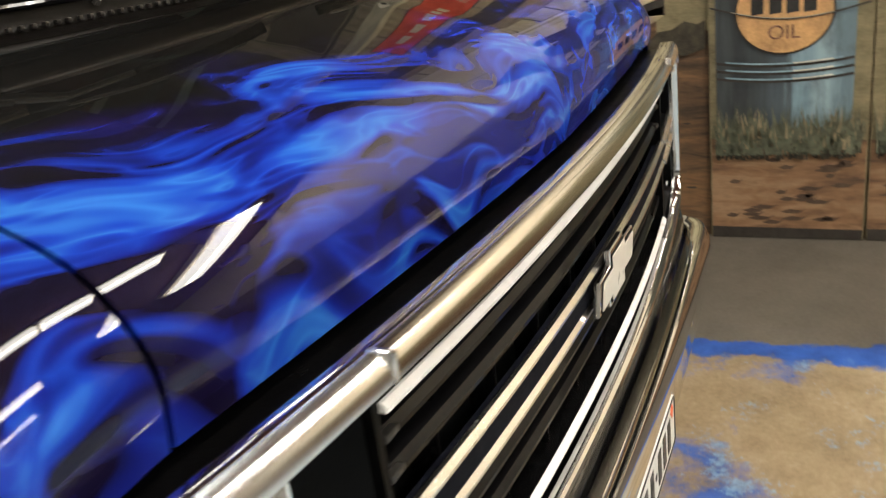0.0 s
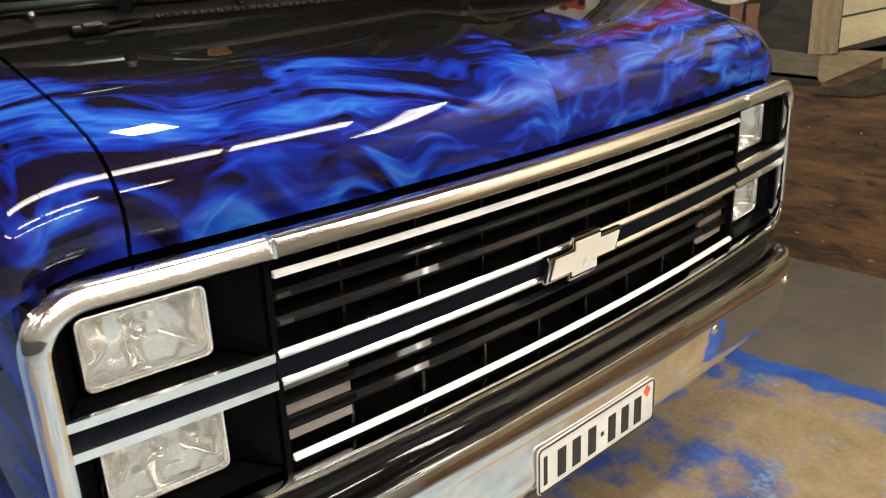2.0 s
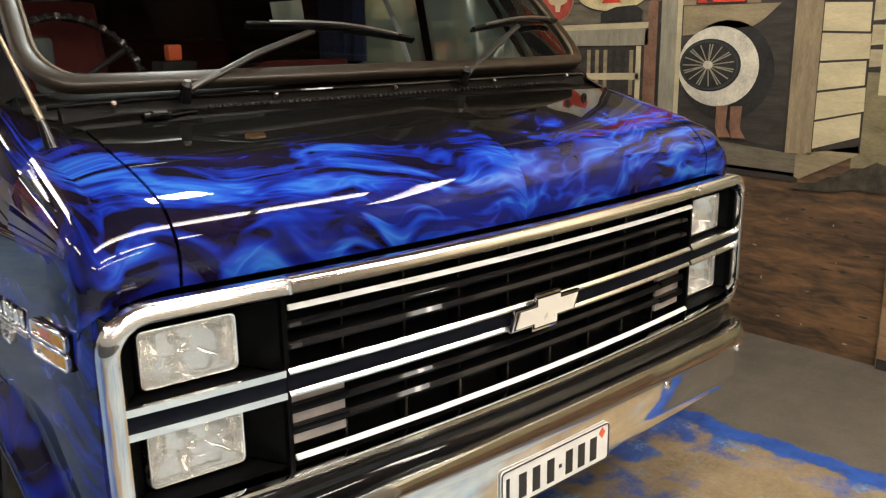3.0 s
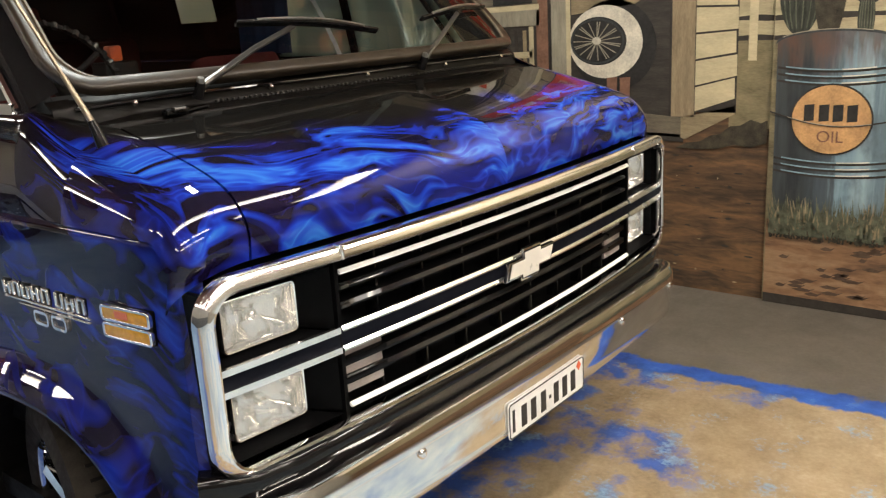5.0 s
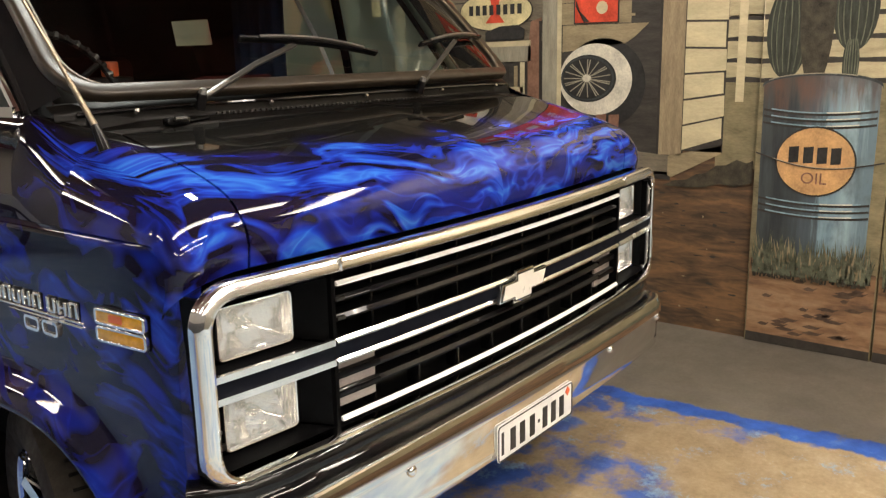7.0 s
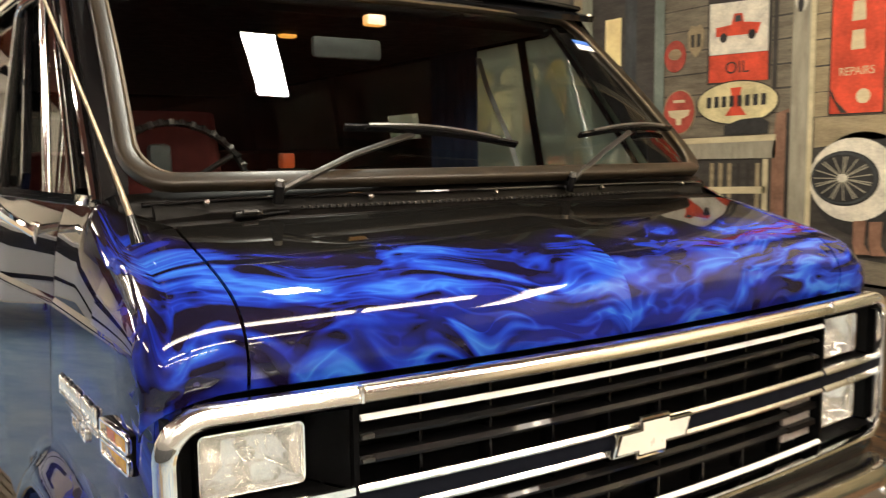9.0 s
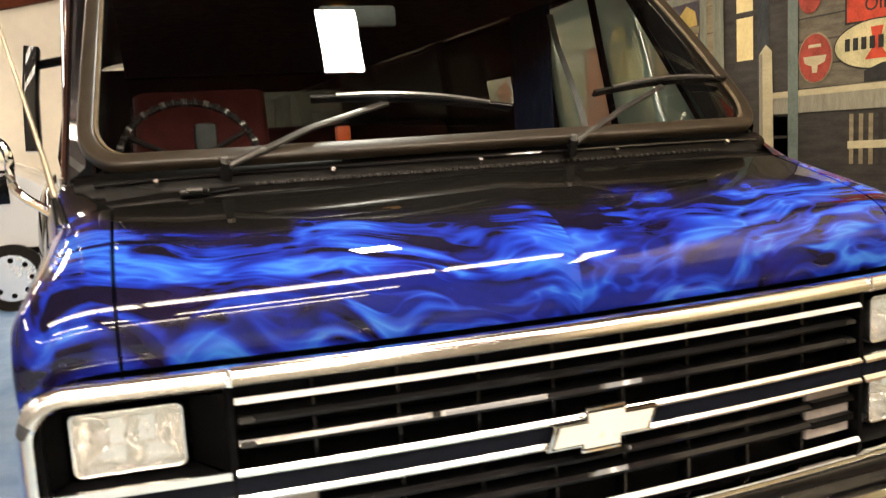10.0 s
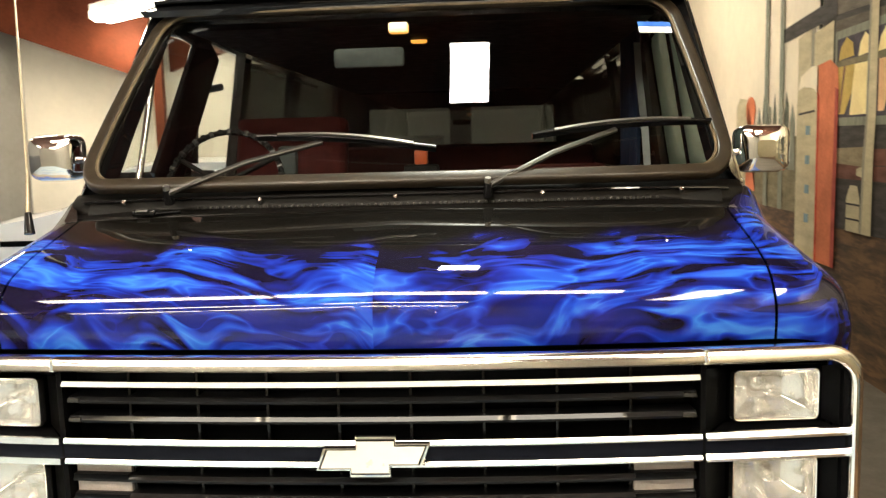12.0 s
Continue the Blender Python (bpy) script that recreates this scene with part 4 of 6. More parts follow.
part("character_bar", prism(rect(0.009, 0.009), pf @ Matrix.Translation((0.007, -0.004, 0)), 0.0012), INK, plate, "", False)
part("sticker", prism([(0, -0.014), (0.012, 0), (0, 0.014), (-0.012, 0)], pf @ Matrix.Translation((0.158, 0.028, 0)), 0.0014), ORANGE, plate, "orange diamond sticker", False)
part("plate_rim", sweep([tuple(pf @ Vector((u, v, 0))) for u, v in rect(0.366, 0.092, 0.009)], rect(0.003, 0.003), True, (0, -1, 0)), INK, plate, "", False)

# ---- side marker, badge, aerial, mirrors, wheels ----
for s in (-1, 1):
    # the marker follows the body as it tucks in towards the nose
    x = side_x(0.235, 0.95)
    tuck = Matrix.Translation((s * x, 0.235, 0)) @ Matrix.Rotation(radians(-s * 5), 4, "Z") @ Matrix.Scale(s, 4, (1, 0, 0))
    mk = part("side_marker", moved(box(-0.012, 0.006, -0.072, 0.072, 0.912, 0.980, 0.004), tuck), BLACK, van, "chrome-framed amber side marker")
    for z0, z1 in ((0.948, 0.979), (0.913, 0.944)):
        rim_path = [(0.007, u, (z0 + z1) / 2 + v) for u, v in rect(0.138, z1 - z0 - 0.004, 0.006)]
        part("lens_frame", moved(sweep(rim_path, rect(0.006, 0.010, 0.002), True, (1, 0, 0)), tuck), CHROME, mk, "bright frame")
        part("amber_lens", moved(box(0.0, 0.010, -0.066, 0.066, z0 + 0.004, z1 - 0.004, 0.003), tuck), AMBER, mk, "amber lens")
    part("marker_bulb", moved(box(0.0, 0.0108, -0.008, 0.030, 0.956, 0.971), tuck), AMBERDARK, mk)
    def raised(y0, y1, z0, z1, high, bevel=0.002):
        """A small block lying on the body side."""
        bm = box(-0.006, high, -(y1 - y0) / 2, (y1 - y0) / 2, z0, z1, bevel)
        yc, zc = (y0 + y1) / 2, (z0 + z1) / 2
        lean = math.atan2(side_x(yc + 0.02, zc) - side_x(yc - 0.02, zc), 0.04)
        return moved(bm, Matrix.Translation((s * side_x(yc, zc), yc, 0)) @ Matrix.Rotation(-s * lean, 4, "Z") @ Matrix.Scale(s, 4, (1, 0, 0)))

    badge = part("badge", raised(0.365, 0.70, 0.9305, 0.9355, 0.006), BRIGHT, van, "chrome badge of raised strokes over a bar")
    part("badge_bar", raised(0.365, 0.64, 0.9225, 0.9265, 0.006), BRIGHT, badge)
    # bars for the letters: uprights joined above, below or at mid height
    for i in range(8):
        y = 0.394 + 0.0395 * i + (0.016 if i > 2 else 0)
        part("badge_back", raised(y - 0.018, y + 0.018, 0.936, 0.973, 0.002), BLACK, badge, "black letter backing")
        for dy in (-0.0115, 0.0115):
            part("badge_stroke", raised(y + dy - 0.0036, y + dy + 0.0036, 0.939, 0.971 - 0.003 * (i % 2), 0.007), BRIGHT, badge)
        zc = (0.969, 0.955, 0.941)[i % 3]
        part("badge_stroke", raised(y - 0.0115, y + 0.0115, zc - 0.0028, zc + 0.0028, 0.006), BRIGHT, badge)
    for y in (0.485, 0.555):
        xb = side_x(y, 0.9)
        part("badge_ring", sweep([(s * (xb + 0.001), y + u, 0.903 + v) for u, v in rect(0.054, 0.026, 0.008)], rect(0.006, 0.008), True, (1, 0, 0)), BRIGHT, badge)

    # door mirror on its bracket
    mx, my, mz = (-1.16, 1.06, 1.44) if s < 0 else (1.06, 1.06, 1.41)
    shape = [(-0.05, 0.35), (-0.047, 0.72), (-0.036, 0.92), (-0.015, 0.99), (0.02, 1.0), (0.05, 0.98)]
    rows = [[(mx + u * k, my + d, mz + v * k) for u, v in rect(0.155, 0.145, 0.03)] for d, k in shape]
    mb = sheet(rows, True)
    mb.faces.new([mb.verts.new(q) for q in rows[0]])
    mirror = part("door_mirror", mb, CHROME, van, "chrome door mirror")
    part("mirror_face", prism(rect(0.145, 0.135, 0.028), Matrix.Translation((mx, my + 0.047, mz)) @ pose(0, 0, 0, 90), 0.004), CHROME, mirror)
    part("mirror_arm", sweep(smoothline([(mx - s * 0.06, my, mz - 0.01), (mx - s * 0.105, my - 0.005, mz - 0.012), (mx - s * 0.125, my - 0.01, mz - 0.05), (mx - s * 0.13, my - 0.015, mz - 0.13), (s * 0.95, my - 0.02, mz - 0.20)], 18), ring(0.012, 8)), CHROME, mirror, "bent chrome arm")
    part("mirror_foot", box(s * 0.925 - 0.03, s * 0.925 + 0.03, my - 0.07, my + 0.03, mz - 0.25, mz - 0.17, 0.012), CHROME, mirror)

    # front and rear wheels
    for wy in (0.675, 3.52):
        cz = 0.335
        xw = 0.86 if wy < 2 else 0.87
        steer = Matrix.Translation((s * xw, wy, 0)) @ Matrix.Rotation(radians(-15 if wy < 2 else 0), 4, "Z") @ Matrix.Translation((-s * xw, -wy, 0))
        tyre_rows = [[(s * (xw + u), wy + r * math.cos(radians(a)), cz + r * math.sin(radians(a))) for u, r in ((-0.11, 0.22), (-0.125, 0.26), (-0.115, 0.320), (-0.09, 0.333), (0.055, 0.333), (0.085, 0.318), (0.098, 0.27), (0.085, 0.222), (0.06, 0.214))] for a in span(0, 360, 49)]
        wh = part("wheel", moved(sheet(tyre_rows), steer), TYRE, van, "low black tyre on a chrome-spoked rim")
        for a in range(0, 360, 6):
            own = box(xw - 0.08, xw + 0.052, -0.004, 0.004, 0.327, 0.3336)
            own = moved(own, Matrix.Translation((0, wy, cz)) @ Matrix.Rotation(radians(a), 4, "X"))
            if s < 0:
                own = moved(own, Matrix.Diagonal((-1, 1, 1, 1)))
            if wy < 2:
                part("tread_groove", moved(own, steer), DARK, wh)
            else:
                own.free()
        rim_rows = [[(s * (xw + u), wy + r * math.cos(radians(a)), cz + r * math.sin(radians(a))) for u, r in ((0.07, 0.222), (0.078, 0.214), (0.06, 0.205), (0.0, 0.195), (-0.01, 0.03), (0.02, 0.03), (0.03, 0.0))] for a in span(0, 360, 37)]
        part("rim", moved(sheet(rim_rows), steer), GLOSSBLACK, wh, "black rim")
        part("rim_lip", moved(sweep([(s * (xw + 0.074), wy + 0.214 * math.cos(radians(a)), cz + 0.214 * math.sin(radians(a))) for a in range(0, 360, 8)], ring(0.010, 8), True, (1, 0, 0)), steer), CHROME, wh, "polished rim lip")
        for k in range(5):
            a = radians(72 * k + 20)
            part("spoke", moved(rod((s * (xw + 0.03), wy + 0.03 * math.cos(a), cz + 0.03 * math.sin(a)), (s * (xw + 0.05), wy + 0.2 * math.cos(a), cz + 0.2 * math.sin(a)), 0.022, 0.03, 8), steer), CHROME, wh, "chrome spoke")
    part("wheel_well", sheet([[(s * xx, ARCH_Y + (ARCH_A + 0.012) * math.cos(radians(a)), ARCH_Z + (ARCH_B + 0.02) * math.sin(radians(a))) for xx in (0.93, 0.55)] for a in span(-10, 190, 21)]), DARK, van)

aerial = part("aerial", rod((-0.872, 0.360, 1.262), (-0.880, 0.374, 1.312), 0.013, 0.008), GLOSSBLACK, van, "long dull metal whip aerial")
part("aerial_lower", rod((-0.880, 0.374, 1.312), (-0.898, 0.418, 1.40), 0.0065, 0.005), MAST, aerial)
part("aerial_mast", rod((-0.898, 0.418, 1.40), (-1.075, 0.75, 2.14), 0.0042, 0.0022, 6), MAST, aerial)


# wipers
def wiper(px, tip, blade0, blade1):
    base = (px, 0.452, 1.345)
    root = part("wiper", rod((px, 0.466, 1.322), (px, 0.450, 1.356), 0.014, 0.011), GLOSSBLACK, van, "black windscreen wiper with bright edges")
    part("wiper_nut", rod((px, 0.451, 1.354), (px, 0.446, 1.366), 0.010, 0.008, 6), WIPERMETAL, root)
    part("arm_root", rod(base, tuple(Vector(base).lerp(Vector(tip), 0.22) + Vector((0, -0.006, 0.008))), 0.009, 0.006, 8), SATIN, root, "scuffed metal arm root")
    part("wiper_arm", sweep([base, tuple(Vector(base).lerp(Vector(tip), 0.5) + Vector((0, -0.012, 0.012))), tip], rect(0.014, 0.009, 0.003), up=(0, -0.7, 0.7)), SATIN, root)
    part("wiper_blade", sweep([tuple(Vector(blade0).lerp(Vector(blade1), t) + Vector((0, -0.01, 0.01)) * math.sin(t * math.pi)) for t in span(0, 1, 9)], rect(0.009, 0.020, 0.003), up=(0, -0.7, 0.7)), GLOSSBLACK, root)
    part("blade_bridge", sweep([tuple(Vector(blade0).lerp(Vector(blade1), t) + Vector((0, -0.016, 0.016)) * (0.3 + math.sin(t * math.pi))) for t in span(0.12, 0.88, 9)], rect(0.007, 0.006), up=(0, -0.7, 0.7)), WIPERMETAL, root, "worn bright bridge")


def on_screen(x, v, out=0.022):
    w = 0.835 - 0.055 * v
    return screen_point(x / w, v, out)


wiper(-0.565, on_screen(-0.19, 0.17), on_screen(-0.36, 0.20), on_screen(0.10, 0.12))
wiper(0.228, on_screen(0.55, 0.19), on_screen(0.34, 0.17), on_screen(0.80, 0.22))

# ---- inside the van ----
AMBERGLOW = glow("amber_lamp", (1.0, 0.42, 0.06), 0.9)
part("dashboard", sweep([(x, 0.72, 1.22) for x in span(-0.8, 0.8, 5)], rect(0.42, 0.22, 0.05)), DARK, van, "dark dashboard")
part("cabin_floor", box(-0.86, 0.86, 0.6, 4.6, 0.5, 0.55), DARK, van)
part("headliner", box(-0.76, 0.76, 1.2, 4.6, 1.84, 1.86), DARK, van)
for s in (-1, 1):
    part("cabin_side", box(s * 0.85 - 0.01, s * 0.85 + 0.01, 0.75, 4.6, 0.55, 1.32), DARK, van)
SWX, SWY, SWZ = -0.60, 1.02, 1.345
wheel_pts = [(SWX + 0.18 * math.cos(radians(a)), SWY + 0.18 * math.sin(radians(a)) * 0.4, SWZ + 0.18 * math.sin(radians(a)) * 0.9) for a in range(0, 360, 10)]
sw = part("steering_wheel", sweep(wheel_pts, ring(0.009, 8), True, (0, -0.9, 0.4)), DARK, van, "chain-link style bright steering wheel")
for a in range(0, 360, 9):
    c, sn = math.cos(radians(a)), math.sin(radians(a))
    part("chain_link", rod((SWX + 0.172 * c, SWY + 0.069 * sn - 0.004, SWZ + 0.155 * sn), (SWX + 0.189 * c, SWY + 0.076 * sn - 0.004, SWZ + 0.170 * sn), 0.0085, 0.0085, 8), DARK if a % 2 else SATIN, sw)
for a in (30, 150, 270):
    part("spoke", rod((SWX, SWY - 0.03, SWZ), (SWX + 0.17 * math.cos(radians(a)), SWY + 0.07 * math.sin(radians(a)), SWZ + 0.15 * math.sin(radians(a))), 0.008), DARK, sw)
part("column", rod((SWX, SWY - 0.03, SWZ), (SWX, 0.75, 1.24), 0.03), DARK, sw)
for sx in (-0.52, 0.46):
    seat = part("front_seat", sweep([(sx, 1.50, 0.95), (sx, 1.53, 1.15), (sx, 1.60, 1.42 if sx < 0 else 1.27), (sx, 1.64, 1.545 if sx < 0 else 1.33)], rect(0.42, 0.13, 0.05), up=(0, 1, 0)), REDCLOTH, van, "red velour front seat with a grey stripe")
    part("cushion", box(sx - 0.25, sx + 0.25, 1.0, 1.5, 0.85, 1.0, 0.04), REDCLOTH, seat)
    sx < 0 and part("seat_stripe", box(sx - 0.035, sx + 0.035, 1.50, 1.545, 1.1, 1.46, 0.015), GREYCLOTH, seat)
part("navy_curtain", sweep([(0.775 + 0.014 * math.sin(k * 1.25), 1.64 + 0.014 * k, 1.60) for k in range(24)], rect(0.010, 0.5)), NAVYCLOTH, van, "dark navy curtain gathered beside the window")
part("seat_belt", sweep([(0.775, 1.62, 1.80), (0.772, 1.56, 1.68), (0.770, 1.42, 1.48), (0.765, 1.34, 1.34)], rect(0.004, 0.024), up=(1, 0, 0)), STRAP, van, "pale seat belt hanging by the pillar")
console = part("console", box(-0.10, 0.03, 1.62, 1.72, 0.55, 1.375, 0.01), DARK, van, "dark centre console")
part("cup", box(-0.062, -0.012, 1.645, 1.69, 1.375, 1.43, 0.008), ORANGE, console, "small orange plastic cup")
part("rear_bench", box(-0.75, 0.75, 2.7, 2.85, 0.9, 1.45, 0.05), REDCLOTH, van, "red rear bench")
part("rear_view_mirror", box(-0.235, -0.02, 0.985, 1.005, 1.685, 1.745, 0.012), GREYCLOTH, van, "grey-backed inside mirror")
for sx in (-0.38, 0.38):
    part("rear_window", sheet([[(sx + u, 4.74, z) for u in (-0.30, 0.30)] for z in (1.33, 1.72)]), REARGLASS, van, "dark tinted rear window").visible_shadow = False
for n_, loc in (("dome_lamp", (-0.03, 1.64, 1.845)), ("header_lamp", (-0.036, 1.0, 1.80))):
    part(n_, box(loc[0] - 0.03, loc[0] + 0.03, loc[1] - 0.02, loc[1] + 0.02, loc[2] - 0.016, loc[2] + 0.016, 0.008), AMBERGLOW, van, "small glowing amber cabin lamp")
# vent slots in the cowl
for x in span(-0.50, 0.64, 72):
    part("vent_slot", box(x - 0.003, x + 0.003, cowl_y(x) + 0.030, cowl_y(x) + 0.036, 1.304, 1.3095, 0.001), SATIN, cowl)
for x in (-0.70, -0.34, 0.0, 0.36, 0.70):
    part("cowl_screw", rod((x, cowl_y(x) + 0.036, 1.322), (x, cowl_y(x) + 0.030, 1.326), 0.007, 0.005, 8), DULL, cowl, "bright screw head")
nozzle = part("washer_nozzle", box(-0.66, -0.60, cowl_y(0.63) - 0.012, cowl_y(0.63) + 0.012, 1.290, 1.306, 0.005), GLOSSBLACK, cowl, "black washer nozzle")
part("nozzle_tip", rod((-0.645, cowl_y(0.63) - 0.016, 1.304), (-0.615, cowl_y(0.63) - 0.016, 1.304), 0.005, n=8), SATIN, nozzle)
part("nozzle_hose", rod((-0.60, cowl_y(0.6), 1.296), (-0.54, cowl_y(0.54) + 0.012, 1.300), 0.005, n=8), BLACK, nozzle)
st = part("screen_sticker", sheet([[on_screen(x, v, 0.003) for x in (0.665, 0.765)] for v in (0.765, 0.805)]), WHITEPLATE, van, "white label on the windscreen", False)
part("sticker_band", sheet([[on_screen(x, v, 0.004) for x in (0.665, 0.765)] for v in (0.805, 0.835)]), mat("label_blue", (0.03, 0.12, 0.45), 0.4), st, "blue band", False)

# ---- the painted wall ----
def pmat(name, colour, amount=0.3, scale=6.0, along=(1, 1, 1), rough=0.7):
    return worn(name, colour, rough, scale, amount, 0, 0.08, along)


CREAM = pmat("mural_cream", (0.52, 0.44, 0.27), 0.22, 5, (1, 1, 3))
CREAMDARK = pmat("mural_tan", (0.27, 0.21, 0.12), 0.35, 5, (1, 1, 4))
PLANK = pmat("mural_plank", (0.14, 0.115, 0.078), 0.45, 5, (1, 1, 6))
PLANKDARK = pmat("mural_plank_dark", (0.04, 0.033, 0.026), 0.4, 5, (1, 1, 6))
LINE = pmat("mural_line", (0.03, 0.024, 0.018), 0.3)
POST = pmat("mural_post", (0.26, 0.195, 0.115), 0.4, 5, (1, 5, 1))
PALEPOST = pmat("mural_pale_post", (0.29, 0.26, 0.19), 0.35, 5, (1, 5, 1))
TEAL = pmat("mural_teal", (0.14, 0.17, 0.14), 0.3)
WHITEWALL = pmat("mural_white", (0.60, 0.55, 0.44), 0.42, 11)
TYREBLACK = pmat("mural_black", (0.018, 0.016, 0.014), 0.4)
RED = pmat("mural_red", (0.55, 0.055, 0.02), 0.42, 11)
REDDARK = pmat("mural_dark_red", (0.36, 0.05, 0.03), 0.42, 11)
DRUMDARK = pmat("mural_drum_dark", (0.036, 0.041, 0.042), 0.45, 5, (1, 3, 1))
DRUMBLUE = pmat("mural_drum_blue", (0.19, 0.29, 0.33), 0.35, 6, (1, 4, 1))
RUST = pmat("mural_rust", (0.20, 0.10, 0.06), 0.45, 8)
DISC = pmat("mural_disc", (0.50, 0.28, 0.115), 0.42, 11)
FIELD = pmat("mural_field", (0.19, 0.155, 0.082), 0.45, 5, (1, 1, 3))
GRASS = pmat("mural_grass", (0.095, 0.10, 0.062), 0.75, 30)
SKY = pmat("mural_sky", (0.80, 0.70, 0.53), 0.1, 1.5)
YELLOW = pmat("mural_yellow", (0.50, 0.34, 0.08), 0.3)
LIT = pmat("mural_lamplight", (0.92, 0.70, 0.34), 0.2)
PUMPRED = pmat("mural_orange", (0.62, 0.17, 0.07), 0.25)
OVALCREAM = pmat("mural_oval", (0.55, 0.47, 0.25), 0.42, 11)


GREENPOST = pmat("mural_green_grey_post", (0.21, 0.215, 0.155), 0.35, 5, (1, 5, 1))
DUSK = pmat("mural_dusk_glass", (0.055, 0.042, 0.052), 0.5, 7)
PEACH = pmat("mural_peach", (0.72, 0.42, 0.21), 0.25)
BARNRED = pmat("mural_barn_red", (0.14, 0.048, 0.027), 0.4, 5, (1, 1, 5))
DUSTBROWN = pmat("mural_dust_brown", (0.095, 0.075, 0.048), 0.4, 5, (1, 1, 5))
BUSHES = pmat("mural_weeds", (0.038, 0.030, 0.017), 0.8, 22)
CRACK = pmat("mural_crack", (0.085, 0.05, 0.03), 0.4)


def paint(name, poly, material, layer=1, depth=0.0012):
    """A patch of painting, (y, z) outline on the wall."""
    bm = bmesh.new()
    x = WALL - 0.0016 * layer
    f = bm.faces.new([bm.verts.new((x, y, z)) for y, z in poly])
    got = bmesh.ops.extrude_face_region(bm, geom=[f])
    bmesh.ops.translate(bm, vec=(-depth, 0, 0), verts=[g for g in got["geom"] if isinstance(g, bmesh.types.BMVert)])
    return part(name, bm, material, wall, smooth=False)


def quad(y0, y1, z0, z1):
    return [(y0, z0), (y1, z0), (y1, z1), (y0, z1)]


def oval(y, z, ry, rz, n=28, a0=0, a1=360):
    full = a1 - a0 == 360
    return [(y + ry * math.cos(radians(a)), z + rz * math.sin(radians(a))) for a in (span(a0, a1, n + 1)[:-1] if full else span(a0, a1, n))]


def boards(y0, y1, z0, z1, n, material, layer, gap=0.006, slant=0.0, name="painted_board"):
    h = (z1 - z0) / n
    rnd = random.Random(int(1000 * (y0 + z0)))
    for i in range(n):
        a, b = z0 + i * h + gap / 2, z0 + (i + 1) * h - gap / 2
        w = [rnd.uniform(-0.004, 0.004) for _ in range(4)]
        paint(name, [(y0, a + w[0] + slant), (y1, a + w[1]), (y1, b + w[2]), (y0, b + w[3] + slant)], material, layer)


def letters(text, y, z, size, material, layer, width=1.0, parent=None):
    cu = bpy.data.curves.new("lettering", "FONT")
    cu.body, cu.size, cu.extrude = text, size, 0.0006
    cu.align_x, cu.align_y = "CENTER", "CENTER"
    tmp = bpy.data.objects.new("lettering_tmp", cu)
    me = bpy.data.meshes.new_from_object(tmp)
    bpy.data.objects.remove(tmp)
    me.materials.append(material)
    ob = new("lettering", me)
    ob.parent = parent or wall
    ob.matrix_basis = Matrix.Translation((WALL - 0.0016 * layer - 0.001, y, z)) @ Matrix(((0, 0, -1, 0), (-1, 0, 0, 0), (0, 1, 0, 0), (0, 0, 0, 1))) @ Matrix.Diagonal((width, 1, 1, 1))
    return ob


# sky and far ground
paint("painted_sky", quad(4.2, FAR - 0.01, 1.15, TOP - 0.01), SKY, 1)
paint("painted_hedge", [(4.2, 0.9), (9.4, 0.9), (9.4, 1.25), (8.2, 1.32), (7.4, 1.22), (6.3, 1.4), (5.4, 1.35), (4.2, 1.5)], FIELD, 2)
# field with a fence
paint("painted_field", [(0.33, 0.86), (BACK + 0.01, 0.80), (BACK + 0.01, 2.3), (0.33, 2.3)], FIELD, 1)
paint("painted_far_sky", quad(BACK + 0.01, 0.33, 1.58, TOP - 0.01), SKY, 2)
FENCEGAPS = (1.285, 1.375, 1.475, 1.575, 1.68)


def fence(y0, y1, layer):
    """Pale boards with dark gaps between them."""
    paint("painted_fence_gap", quad(y0, y1, FENCEGAPS[0] - 0.012, 1.70), LINE, layer)
    for z0, z1 in zip(FENCEGAPS, FENCEGAPS[1:]):
        ys = span(y0, y1, 5)
        paint("painted_fence_board", [*[(y, z0 + 0.012 + 0.004 * math.sin(31 * y + z0)) for y in ys], *[(y, z1 - 0.012 + 0.004 * math.sin(23 * y + z1)) for y in reversed(ys)]], FENCE, layer + 0.6)


FENCE = pmat("mural_fence", (0.40, 0.335, 0.20), 0.3, 6, (1, 1, 5))
fence(0.305, 0.126, 2)
paint("painted_fence_post", quad(0.245, 0.205, 1.18, 1.95), CREAM, 4)

# porch: back wall of planks and its shadows
paint("painted_shade", quad(0.50, 2.2, 0.86, TOP - 0.01), PLANKDARK, 1)
boards(1.22, 2.12, 1.49, 2.75, 11, PLANK, 2)
boards(0.78, 1.21, 1.57, 2.75, 10, CREAMDARK, 2)
boards(0.62, 0.80, 0.93, 2.75, 16, PLANKDARK, 3)
boards(1.32, 2.3, 0.92, 1.37, 4, PLANKDARK, 2)
paint("painted_porch_floor", [(2.3, 0.84), (0.57, 0.80), (0.57, 0.90), (0.95, 0.93), (2.3, 0.95)], PLANK, 3)
paint("painted_porch_edge", [(2.3, 0.80), (0.56, 0.775), (0.56, 0.815), (2.3, 0.85)], LINE, 3)
paint("painted_plinth", [(0.575, 0.80), (0.555, 0.79), (0.30, 0.925), (0.30, 0.965), (0.575, 0.90)], CREAMDARK, 4)
paint("painted_weeds", [(0.60, 0.745), (0.54, 0.775), (0.47, 0.785), (0.42, 0.815), (0.37, 0.825), (0.32, 0.865), (0.27, 0.87), (0.22, 0.90), (0.17, 0.885), (0.14, 0.90), (0.14, 0.79), (0.22, 0.765), (0.30, 0.775), (0.38, 0.75), (0.47, 0.745)], BUSHES, 6)
